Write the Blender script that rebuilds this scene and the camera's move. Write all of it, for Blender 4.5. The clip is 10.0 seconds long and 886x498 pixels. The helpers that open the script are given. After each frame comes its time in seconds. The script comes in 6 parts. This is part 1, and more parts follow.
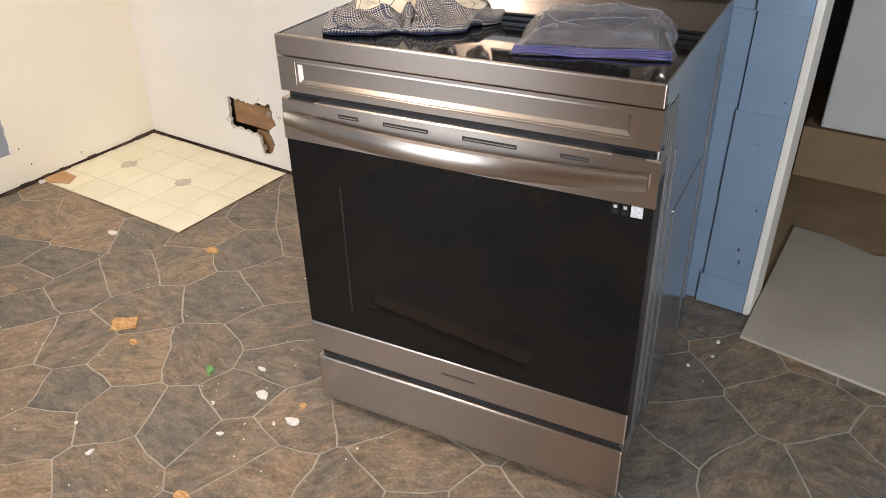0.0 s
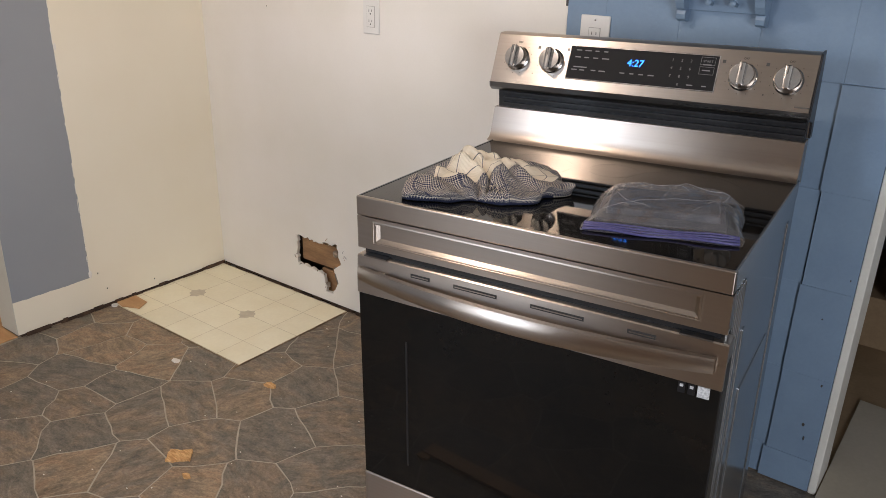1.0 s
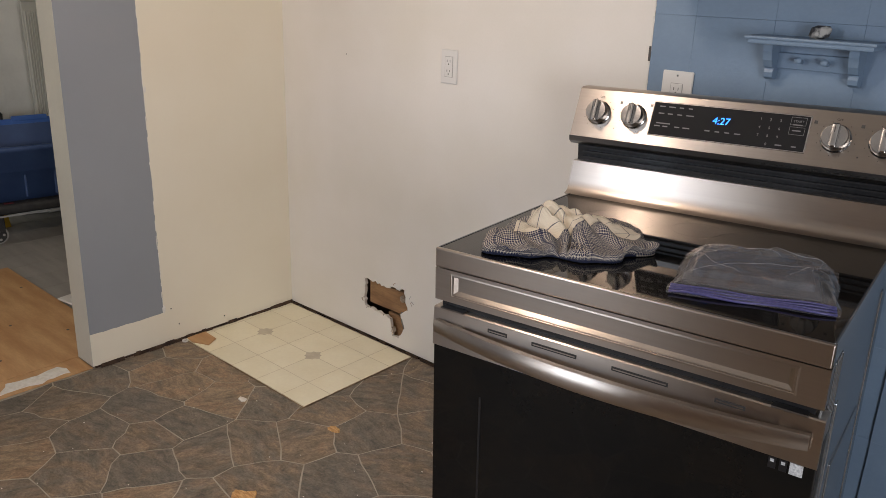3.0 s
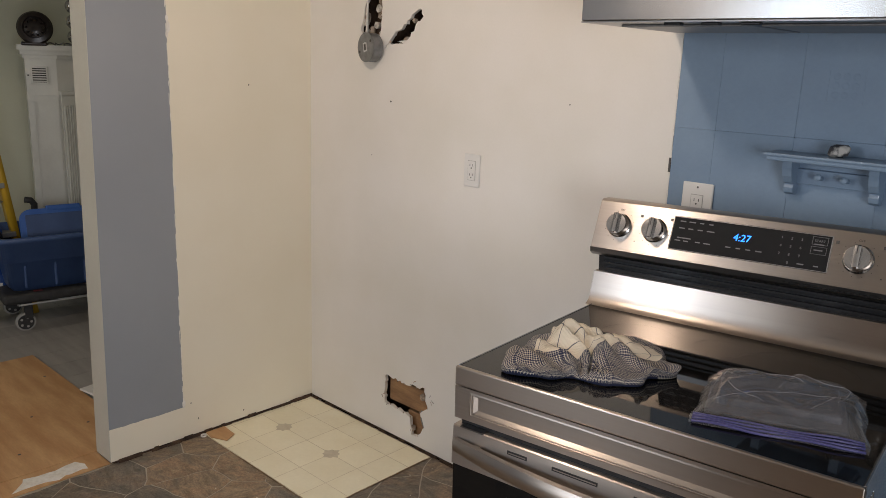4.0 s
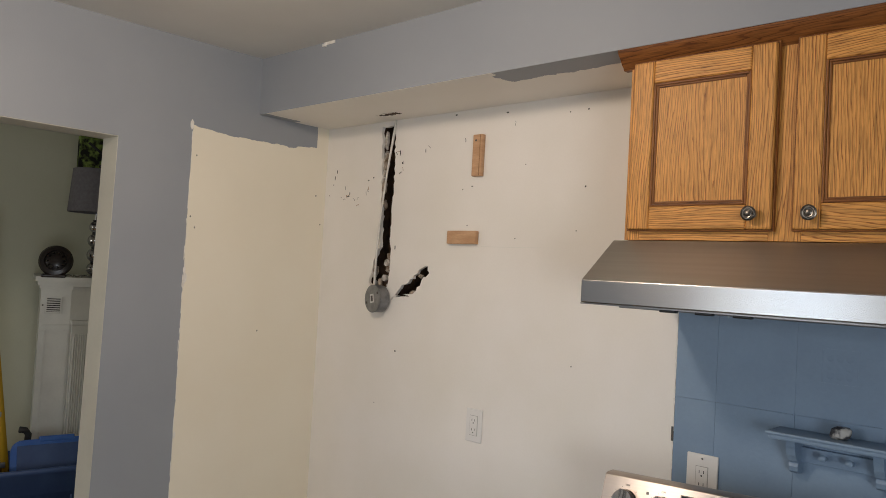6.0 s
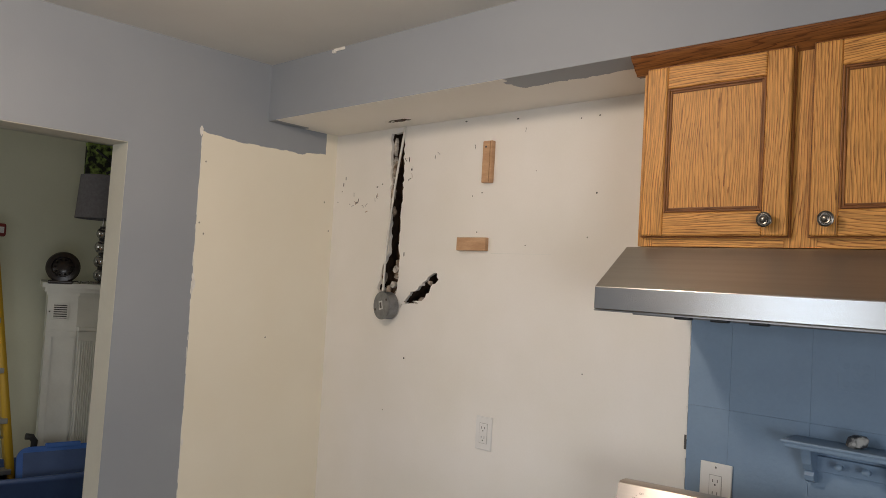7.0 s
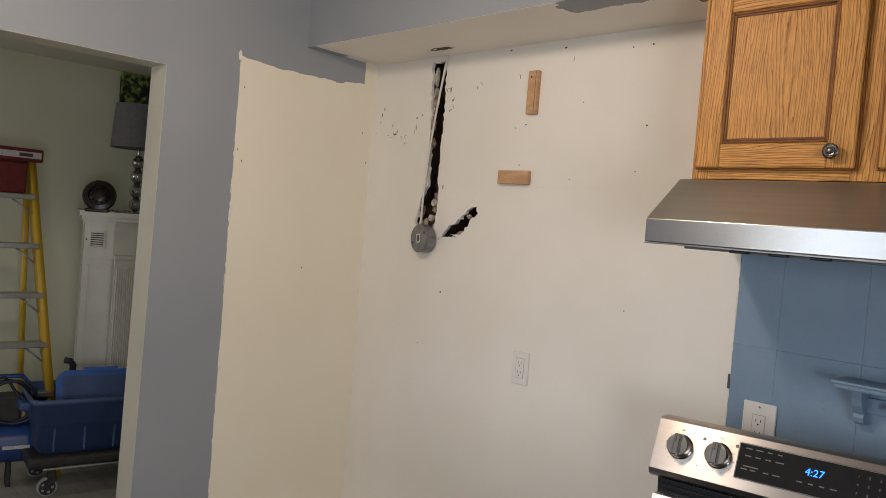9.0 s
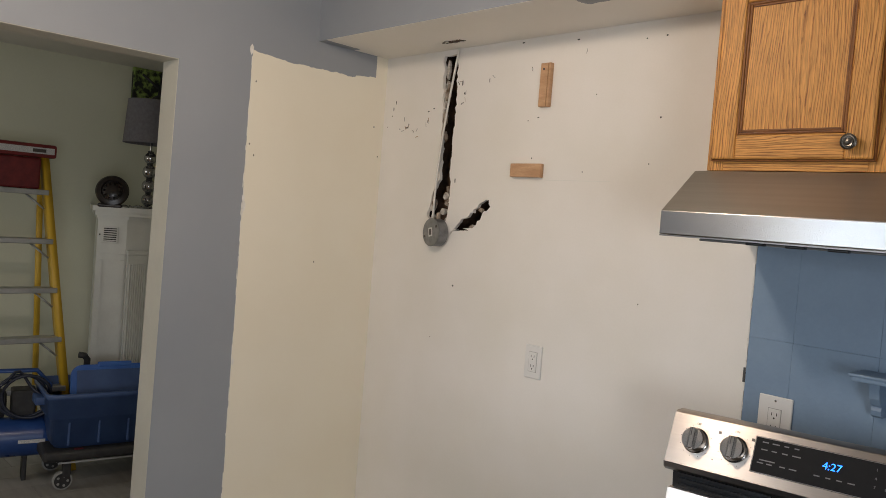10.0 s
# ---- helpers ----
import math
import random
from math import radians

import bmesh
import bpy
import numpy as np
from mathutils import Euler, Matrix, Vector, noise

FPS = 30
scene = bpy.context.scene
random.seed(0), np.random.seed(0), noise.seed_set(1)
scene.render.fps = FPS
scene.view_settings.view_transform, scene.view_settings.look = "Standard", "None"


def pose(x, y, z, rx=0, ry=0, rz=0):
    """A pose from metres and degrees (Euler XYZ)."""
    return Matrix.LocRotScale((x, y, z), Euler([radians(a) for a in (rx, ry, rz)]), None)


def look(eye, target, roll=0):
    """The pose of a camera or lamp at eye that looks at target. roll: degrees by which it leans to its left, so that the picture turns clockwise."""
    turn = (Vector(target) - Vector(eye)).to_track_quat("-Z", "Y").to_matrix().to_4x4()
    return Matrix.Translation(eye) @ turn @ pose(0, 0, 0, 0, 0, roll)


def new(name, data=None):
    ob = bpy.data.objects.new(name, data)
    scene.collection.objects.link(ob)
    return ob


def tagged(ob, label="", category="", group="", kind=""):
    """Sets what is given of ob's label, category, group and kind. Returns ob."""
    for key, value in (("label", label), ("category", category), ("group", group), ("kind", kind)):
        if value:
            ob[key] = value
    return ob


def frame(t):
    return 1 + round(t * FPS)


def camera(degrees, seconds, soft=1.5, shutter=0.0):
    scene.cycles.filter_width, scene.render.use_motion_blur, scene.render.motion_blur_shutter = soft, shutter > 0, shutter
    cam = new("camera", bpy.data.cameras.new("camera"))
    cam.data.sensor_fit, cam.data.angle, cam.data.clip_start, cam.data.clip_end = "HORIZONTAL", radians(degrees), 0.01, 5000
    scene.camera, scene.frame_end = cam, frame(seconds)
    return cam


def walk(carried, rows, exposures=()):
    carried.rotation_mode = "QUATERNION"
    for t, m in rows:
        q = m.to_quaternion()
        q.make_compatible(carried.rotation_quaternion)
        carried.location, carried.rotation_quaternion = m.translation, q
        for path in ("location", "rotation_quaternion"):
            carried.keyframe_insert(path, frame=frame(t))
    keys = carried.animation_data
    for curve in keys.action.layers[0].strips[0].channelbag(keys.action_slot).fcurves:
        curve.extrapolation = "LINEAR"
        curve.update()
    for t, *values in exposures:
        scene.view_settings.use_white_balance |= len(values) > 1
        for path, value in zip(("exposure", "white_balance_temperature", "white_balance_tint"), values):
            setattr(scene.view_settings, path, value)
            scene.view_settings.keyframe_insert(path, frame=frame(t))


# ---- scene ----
cam = camera(59.2, 10.0, soft=0.6)
PATH = [
    (0, (2.77, -2.013, 1.343), (1.855, -0.573, 0.298), -0.3),
    (0.5, (2.756, -2.019, 1.389), (1.719, -0.529, 0.548), 1.1),
    (1, (2.743, -2.039, 1.414), (1.641, -0.547, 0.665), 1.4),
    (1.5, (2.729, -2.049, 1.428), (1.574, -0.563, 0.75), 1.5),
    (2, (2.718, -2.049, 1.431), (1.536, -0.576, 0.775), 1.6),
    (2.5, (2.708, -2.053, 1.434), (1.492, -0.605, 0.781), 1.8),
    (2.7, (2.702, -2.052, 1.431), (1.475, -0.615, 0.777), 1.8),
    (3.8, (2.69, -2.051, 1.467), (1.39, -0.651, 0.876), 1.8),
    (4, (2.687, -2.04, 1.515), (1.362, -0.616, 1.048), 2.1),
    (4.5, (2.684, -2.049, 1.569), (1.337, -0.601, 1.272), 2.5),
    (5, (2.686, -2.055, 1.629), (1.321, -0.6, 1.494), 2.8),
    (5.5, (2.689, -2.064, 1.662), (1.314, -0.612, 1.668), 3.0),
    (5.7, (2.69, -2.064, 1.664), (1.314, -0.613, 1.706), 3.1),
    (6.8, (2.678, -2.065, 1.672), (1.291, -0.626, 1.754), 3.2),
    (7, (2.667, -2.071, 1.662), (1.279, -0.633, 1.746), 3.3),
    (7.5, (2.64, -2.077, 1.644), (1.241, -0.65, 1.705), 3.7),
    (8, (2.626, -2.074, 1.64), (1.214, -0.658, 1.66), 4.3),
    (8.5, (2.61, -2.077, 1.622), (1.192, -0.667, 1.603), 4.7),
    (9, (2.605, -2.071, 1.617), (1.176, -0.673, 1.555), 4.8),
    (9.5, (2.596, -2.068, 1.609), (1.157, -0.68, 1.538), 4.8),
    (10, (2.596, -2.07, 1.613), (1.149, -0.691, 1.535), 4.6),
]
EXPOSURES = [(0.0, 0.57, 6330, 13), (0.3, 0.41, 6330, 13), (0.7, 0.00, 6300, 13), (1.0, -0.14, 6300, 14), (2.0, -0.30, 6380, 15), (4.0, -0.55, 6420, 13), (5.0, -0.70, 6350, 11), (7.0, -0.70, 6350, 11), (10.0, -0.66, 6350, 11)]
walk(cam, [(t, look(eye, target, roll)) for t, eye, target, roll in PATH], EXPOSURES)

# ---- world, sun, lights ----
world = bpy.data.worlds.new("world")
scene.world = world
world.use_nodes = True
wn = world.node_tree.nodes
sky = wn.new("ShaderNodeTexSky")
sky.sky_type, sky.sun_disc, sky.sun_elevation, sky.sun_rotation = "NISHITA", False, radians(35), radians(200)
wn["Background"].inputs["Strength"].default_value = 0.1
world.node_tree.links.new(sky.outputs[0], wn["Background"].inputs["Color"])


def area_lamp(name, eye, target, size, size_y, watts, colour, shape="RECTANGLE"):
    data = bpy.data.lights.new(name, "AREA")
    data.shape, data.size, data.size_y, data.energy, data.color = shape, size, size_y, watts, colour
    ob = new(name, data)
    ob.matrix_world = look(eye, target)
    return ob


# warm ceiling lamp and rear-window daylight of the kitchen, with fill lamps added
bulb = bpy.data.lights.new("ceiling_lamp_light", "POINT")
bulb.energy, bulb.color, bulb.shadow_soft_size = 47, (1.0, 0.82, 0.66), 0.07
new("ceiling_lamp_light", bulb).location = (1.20, -1.50, 2.385)
area_lamp("rear_window_light", (0.825, -4.19, 1.42), (0.825, 0, 1.3), 1.33, 1.33, 14, (0.74, 0.86, 1.0))
# unseen fill from the east, added to brighten the left wall and blue tiles
area_lamp("side_fill_light", (4.38, -2.8, 1.2), (0, -0.5, 0.7), 1.18, 1.08, 66, (0.93, 0.96, 1.0))
# unseen fill, added to light the next room and its things
area_lamp("next_room_fill_light", (-1.9, -3.58, 1.5), (-1.9, 0, 1.2), 1.3, 1.2, 19, (1.0, 0.98, 0.90))
# unseen lamp beyond the rear window, added for the wall's low cool patch
glow = area_lamp("wall_patch_light", (-0.15, -7.0, 2.5), (0.9, 0, 0.9), 0.9, 0.8, 12, (0.70, 0.84, 1.0))
glow.data.spread = radians(70)

# ---- materials ----


def material(name, col, col2=None, rough=0.5, metal=0.0, scale=6.0, stretch=(1, 1, 1), bump=0.0, bump_scale=80.0, fine=0.15,
             coat=0.0, island=0.0, rough_var=0.08, ramp=(0.35, 0.65)):
    """Two colours mixed by broad noise, darkened a little by fine grain, with a fine bump."""
    m = bpy.data.materials.new(name)
    m.use_nodes = True
    t = m.node_tree
    n, ln = t.nodes, t.links
    b = n["Principled BSDF"]
    col2 = col2 or tuple(c * 0.86 for c in col)
    tc = n.new("ShaderNodeTexCoord")
    mp = n.new("ShaderNodeMapping")
    mp.inputs["Scale"].default_value = stretch
    ln.new(tc.outputs["Object"], mp.inputs[0])
    broad = n.new("ShaderNodeTexNoise")
    broad.inputs["Scale"].default_value, broad.inputs["Detail"].default_value = scale, 6
    ln.new(mp.outputs[0], broad.inputs["Vector"])
    cr = n.new("ShaderNodeValToRGB")
    cr.color_ramp.elements[0].position, cr.color_ramp.elements[1].position = ramp
    cr.color_ramp.elements[0].color, cr.color_ramp.elements[1].color = (*col, 1), (*col2, 1)
    ln.new(broad.outputs["Fac"], cr.inputs[0])
    grain = n.new("ShaderNodeTexNoise")
    grain.inputs["Scale"].default_value, grain.inputs["Detail"].default_value = bump_scale, 4
    ln.new(mp.outputs[0], grain.inputs["Vector"])
    gm = n.new("ShaderNodeMapRange")
    gm.inputs["To Min"].default_value, gm.inputs["To Max"].default_value = 1 - fine, 1 + fine
    ln.new(grain.outputs["Fac"], gm.inputs[0])
    mul = n.new("ShaderNodeVectorMath")
    mul.operation = "SCALE"
    ln.new(cr.outputs[0], mul.inputs[0])
    ln.new(gm.outputs[0], mul.inputs["Scale"])
    out = mul.outputs[0]
    if island:
        info = n.new("ShaderNodeObjectInfo")
        im = n.new("ShaderNodeMapRange")
        im.inputs["To Min"].default_value, im.inputs["To Max"].default_value = 1 - island, 1 + island
        ln.new(info.outputs["Random"], im.inputs[0])
        mul2 = n.new("ShaderNodeVectorMath")
        mul2.operation = "SCALE"
        ln.new(out, mul2.inputs[0])
        ln.new(im.outputs[0], mul2.inputs["Scale"])
        out = mul2.outputs[0]
    ln.new(out, b.inputs["Base Color"])
    rm = n.new("ShaderNodeMapRange")
    rm.inputs["To Min"].default_value, rm.inputs["To Max"].default_value = max(0.0, rough - rough_var), min(1.0, rough + rough_var)
    ln.new(broad.outputs["Fac"], rm.inputs[0])
    ln.new(rm.outputs[0], b.inputs["Roughness"])
    b.inputs["Metallic"].default_value = metal
    b.inputs["Coat Weight"].default_value = coat
    b.inputs["Coat Roughness"].default_value = 0.08
    if bump:
        bp = n.new("ShaderNodeBump")
        bp.inputs["Strength"].default_value, bp.inputs["Distance"].default_value = bump, 0.002
        ln.new(grain.outputs["Fac"], bp.inputs["Height"])
        ln.new(bp.outputs[0], b.inputs["Normal"])
    return m


def math_node(t, op, a, b=None):
    nd = t.nodes.new("ShaderNodeMath")
    nd.operation = op
    for i, v in enumerate((a, b)):
        if v is None:
            continue
        if isinstance(v, (int, float)):
            nd.inputs[i].default_value = v
        else:
            t.links.new(v, nd.inputs[i])
    return nd.outputs[0]


def two_paints(name, build_mask, paint_a, paint_b, rough=0.55):
    """Old cream plaster (a) where the mask is 1 and later paint (b) elsewhere, with a rough broken edge between them."""
    m = bpy.data.materials.new(name)
    m.use_nodes = True
    t = m.node_tree
    n, ln = t.nodes, t.links
    b = n["Principled BSDF"]
    tc = n.new("ShaderNodeTexCoord")
    sep = n.new("ShaderNodeSeparateXYZ")
    ln.new(tc.outputs["Object"], sep.inputs[0])
    edge = n.new("ShaderNodeTexNoise")
    edge.inputs["Scale"].default_value, edge.inputs["Detail"].default_value = 9, 9
    edge.inputs["Roughness"].default_value = 0.65
    ln.new(tc.outputs["Object"], edge.inputs["Vector"])
    jag = math_node(t, "MULTIPLY", math_node(t, "SUBTRACT", edge.outputs["Fac"], 0.5), 0.05)
    mask = build_mask(t, sep, jag)
    broad = n.new("ShaderNodeTexNoise")
    broad.inputs["Scale"].default_value, broad.inputs["Detail"].default_value = 2.2, 5
    ln.new(tc.outputs["Object"], broad.inputs["Vector"])
    grain = n.new("ShaderNodeTexNoise")
    grain.inputs["Scale"].default_value, grain.inputs["Detail"].default_value = 160, 4
    ln.new(tc.outputs["Object"], grain.inputs["Vector"])
    ramps = []
    for lo, hi in (paint_b, paint_a):
        cr = n.new("ShaderNodeValToRGB")
        cr.color_ramp.elements[0].position, cr.color_ramp.elements[1].position = 0.3, 0.7
        cr.color_ramp.elements[0].color, cr.color_ramp.elements[1].color = (*lo, 1), (*hi, 1)
        ln.new(broad.outputs["Fac"], cr.inputs[0])
        ramps.append(cr)
    mix = n.new("ShaderNodeMixRGB")
    ln.new(mask, mix.inputs[0])
    ln.new(ramps[0].outputs[0], mix.inputs[1])
    ln.new(ramps[1].outputs[0], mix.inputs[2])
    ln.new(mix.outputs[0], b.inputs["Base Color"])
    b.inputs["Roughness"].default_value = rough
    height = math_node(t, "ADD", math_node(t, "MULTIPLY", grain.outputs["Fac"], 0.25), math_node(t, "MULTIPLY", mask, -1.0))
    bp = n.new("ShaderNodeBump")
    bp.inputs["Strength"].default_value, bp.inputs["Distance"].default_value = 0.5, 0.0015
    ln.new(height, bp.inputs["Height"])
    ln.new(bp.outputs[0], b.inputs["Normal"])
    return m


CREAM = ((0.79, 0.725, 0.575), (0.83, 0.775, 0.635))
WHITE = ((0.78, 0.74, 0.66), (0.83, 0.79, 0.73))
GREY = ((0.258, 0.277, 0.300), (0.287, 0.306, 0.326))


def left_mask(t, sep, jag):
    y = math_node(t, "ADD", sep.outputs[1], math_node(t, "MULTIPLY", jag, 0.28))
    z = math_node(t, "ADD", sep.outputs[2], jag)
    q = math_node(t, "MULTIPLY", math_node(t, "ADD", y, 0.36), 3.3)
    dip = math_node(t, "MULTIPLY", math_node(t, "SUBTRACT", 1.0, math_node(t, "MULTIPLY", q, q)), 0.016)
    patch = math_node(t, "MULTIPLY", math_node(t, "GREATER_THAN", y, -0.632), math_node(t, "LESS_THAN", math_node(t, "ADD", z, dip), 2.172))
    strip = math_node(t, "GREATER_THAN", y, -0.059)
    base = math_node(t, "LESS_THAN", math_node(t, "SUBTRACT", z, math_node(t, "MULTIPLY", jag, 0.7)), 0.141)
    jamb = math_node(t, "LESS_THAN", sep.outputs[0], -0.003)
    return math_node(t, "MAXIMUM", math_node(t, "MAXIMUM", patch, strip), math_node(t, "MAXIMUM", base, jamb))


def soffit_mask(t, sep, jag):
    """Cream underside; grey front, with smears of grey along the underside's front edge."""
    under = math_node(t, "LESS_THAN", sep.outputs[2], 2.2625)
    y = math_node(t, "ADD", sep.outputs[1], math_node(t, "MULTIPLY", jag, 2.0))
    smear_r = math_node(t, "MULTIPLY", math_node(t, "GREATER_THAN", math_node(t, "ADD", sep.outputs[0], math_node(t, "MULTIPLY", jag, 3.0)), 1.2),
                        math_node(t, "LESS_THAN", y, -0.235))
    smear_l = math_node(t, "MULTIPLY", math_node(t, "LESS_THAN", math_node(t, "ADD", sep.outputs[0], jag), 0.045), math_node(t, "LESS_THAN", y, -0.17))
    clear = math_node(t, "SUBTRACT", 1.0, math_node(t, "MAXIMUM", smear_r, smear_l))
    return math_node(t, "MULTIPLY", under, clear)


M_LEFT = two_paints("left_wall_paint", left_mask, CREAM, GREY)
M_SOFFIT = two_paints("soffit_paint", soffit_mask, WHITE, GREY)
M_WHITE = material("white_plaster", WHITE[0], WHITE[1], rough=0.55, scale=2.5, bump=0.12, bump_scale=150, fine=0.02)
M_CEIL = material("ceiling_paint", (0.62, 0.60, 0.555), (0.67, 0.65, 0.60), rough=0.8, scale=2, bump=0.15, bump_scale=220, fine=0.02)
M_GREY = material("grey_paint", GREY[0], GREY[1], rough=0.6, scale=2, bump=0.1, bump_scale=150, fine=0.03)
M_BLUE = material("blue_wall_paint", (0.188, 0.268, 0.372), (0.21, 0.297, 0.402), rough=0.42, scale=7, bump=0.25, bump_scale=120, fine=0.05, island=0.03)
M_TRIM = material("cream_trim_paint", (0.70, 0.68, 0.60), (0.76, 0.74, 0.67), rough=0.4, scale=5, bump=0.1, fine=0.04)
M_GREEN = material("pale_green_wall_paint", (0.60, 0.60, 0.47), (0.64, 0.64, 0.51), rough=0.7, scale=2, bump=0.1, fine=0.03)
# near-black brown for the shade inside cavities and gaps, and for rough footing
M_DARK = material("shaded_cavity_and_footing", (0.03, 0.017, 0.010), (0.09, 0.052, 0.03), rough=0.95, scale=20, bump=0.5)
M_GYPSUM = material("broken_plaster", (0.13, 0.085, 0.05), (0.46, 0.39, 0.31), rough=0.95, scale=30, bump=0.8, bump_scale=90, fine=0.3)
M_KEY = material("old_grey_plaster", (0.30, 0.27, 0.23), (0.62, 0.57, 0.50), rough=0.95, scale=55, bump=0.8, bump_scale=120, fine=0.25)
M_STUD = material("old_lath_wood", (0.23, 0.125, 0.06), (0.38, 0.215, 0.10), rough=0.85, scale=7, stretch=(1, 4, 6), bump=0.5, bump_scale=60, fine=0.25)
M_PINE = material("pine_block", (0.46, 0.26, 0.13), (0.58, 0.36, 0.20), rough=0.65, scale=4, stretch=(3, 3, 14), bump=0.2, bump_scale=30, fine=0.15)
M_STEEL = material("brushed_stainless_steel", (0.430, 0.372, 0.318), (0.450, 0.390, 0.335), rough=0.28, metal=1.0, scale=3, stretch=(0.3, 60, 60),
                   bump_scale=90, fine=0.012, rough_var=0.0)
# brushed along the width: gloss spreads up and down across the brushing
tang = M_STEEL.node_tree.nodes.new("ShaderNodeCombineXYZ")
for _i, _v in enumerate((-0.06, 0.6, 0.8)):
    tang.inputs[_i].default_value = _v
M_STEEL.node_tree.nodes["Principled BSDF"].inputs["Anisotropic"].default_value = 0.85
M_STEEL.node_tree.links.new(tang.outputs[0], M_STEEL.node_tree.nodes["Principled BSDF"].inputs["Tangent"])
M_HOOD = material("satin_stainless_hood", (0.41, 0.375, 0.32), (0.44, 0.405, 0.35), rough=0.34, metal=1.0, scale=3, stretch=(0.4, 30, 30), bump_scale=90, fine=0.02, rough_var=0.012)
hood_tang = M_HOOD.node_tree.nodes.new("ShaderNodeCombineXYZ")
for _i, _v in enumerate((0.0, 0.6, 0.8)):
    hood_tang.inputs[_i].default_value = _v
M_HOOD.node_tree.nodes["Principled BSDF"].inputs["Anisotropic"].default_value = 0.8
M_HOOD.node_tree.links.new(hood_tang.outputs[0], M_HOOD.node_tree.nodes["Principled BSDF"].inputs["Tangent"])
# lip steel lighter than the canopy's, to carry the window's bright reflection
M_LIP = material("lightened_stainless_lip", (0.45, 0.445, 0.435), (0.48, 0.475, 0.465), rough=0.25, metal=1.0, scale=3, stretch=(0.4, 30, 30), bump_scale=90, fine=0.02, rough_var=0.0)
lip_tang = M_LIP.node_tree.nodes.new("ShaderNodeCombineXYZ")
for _i, _v in enumerate((0.0, 0.6, 0.8)):
    lip_tang.inputs[_i].default_value = _v
M_LIP.node_tree.nodes["Principled BSDF"].inputs["Anisotropic"].default_value = 0.7
M_LIP.node_tree.links.new(lip_tang.outputs[0], M_LIP.node_tree.nodes["Principled BSDF"].inputs["Tangent"])
M_STEEL_D = material("dark_stainless_and_reflection", (0.22, 0.215, 0.21), (0.28, 0.27, 0.265), rough=0.3, metal=1.0, scale=4, stretch=(0.4, 20, 20), fine=0.06)
M_CHROME = material("polished_knob_metal", (0.46, 0.45, 0.44), (0.53, 0.52, 0.51), rough=0.18, metal=1.0, scale=20, fine=0.05)
M_BLACK = material("black_enamel", (0.010, 0.010, 0.011), (0.016, 0.016, 0.017), rough=0.35, scale=9, bump=0.05, fine=0.1)
M_SCREEN = material("matt_black_display", (0.007, 0.007, 0.008), (0.011, 0.011, 0.012), rough=0.6, scale=9, fine=0.1)
M_SCREEN.node_tree.nodes["Principled BSDF"].inputs["Specular IOR Level"].default_value = 0.2
M_GLASS = material("black_oven_glass", (0.006, 0.0055, 0.005), (0.009, 0.008, 0.007), rough=0.035, scale=3, fine=0.1, rough_var=0.015)
M_GLASS.node_tree.nodes["Principled BSDF"].inputs["Specular IOR Level"].default_value = 0.22
M_COOK = material("black_ceramic_glass", (0.006, 0.006, 0.006), (0.012, 0.011, 0.010), rough=0.04, scale=5, fine=0.2, rough_var=0.02)
M_COOK.node_tree.nodes["Principled BSDF"].inputs["Specular IOR Level"].default_value = 0.36
M_RING = material("burner_print", (0.040, 0.037, 0.034), (0.022, 0.021, 0.020), rough=0.05, scale=30)
M_SIDE = material("grey_enamel_side", (0.27, 0.29, 0.31), (0.31, 0.33, 0.35), rough=0.19, metal=0.9, scale=5, bump=0.03, fine=0.05, rough_var=0.03)
M_PRINT = material("grey_lettering", (0.19, 0.19, 0.19), (0.16, 0.16, 0.16), rough=0.5)
M_INK = material("dark_lettering", (0.06, 0.055, 0.05), (0.08, 0.07, 0.06), rough=0.5)
M_LABEL = material("white_label", (0.70, 0.70, 0.68), (0.40, 0.40, 0.40), rough=0.5, scale=260)
M_PLATE = material("white_plastic_plate", (0.78, 0.76, 0.72), (0.74, 0.72, 0.68), rough=0.35, scale=9, fine=0.02)
M_PANEL = material("brown_reflected_wall", (0.15, 0.085, 0.045), (0.22, 0.13, 0.07), rough=0.5, scale=3, stretch=(8, 1, 0.6), bump=0.2, fine=0.15)
M_JAMB = material("jamb_cream_dulled_for_light", (0.50, 0.48, 0.41), (0.55, 0.53, 0.455), rough=0.5, scale=4, bump=0.15, fine=0.04)
M_SOCKET = material("socket_slot", (0.03, 0.027, 0.025), (0.04, 0.035, 0.03), rough=0.6)
M_SEAM = material("shaded_plastic_seam", (0.34, 0.32, 0.29), (0.40, 0.38, 0.34), rough=0.6)
M_LINO = material("cream_vinyl_tile", (0.84, 0.77, 0.56), (0.88, 0.82, 0.62), rough=0.45, scale=7, bump=0.1, fine=0.05, island=0.03)
M_LINO_J = material("worn_vinyl_joint", (0.58, 0.50, 0.34), (0.70, 0.62, 0.45), rough=0.7, scale=20)
M_STAR = material("tan_motif", (0.53, 0.46, 0.33), (0.62, 0.55, 0.41), rough=0.5, scale=30, fine=0.1)
M_GROUT = material("vinyl_printed_joint", (0.34, 0.30, 0.235), (0.44, 0.39, 0.31), rough=0.45, scale=14, fine=0.15)
M_PLY = material("plywood_subfloor", (0.46, 0.25, 0.105), (0.60, 0.37, 0.18), rough=0.65, scale=3, stretch=(1, 5, 1), bump=0.2, bump_scale=40, fine=0.15)
M_PLANK = material("grey_laminate_plank", (0.30, 0.285, 0.26), (0.37, 0.35, 0.325), rough=0.5, scale=3, stretch=(1, 8, 1), bump=0.15, bump_scale=40, fine=0.1, island=0.08)
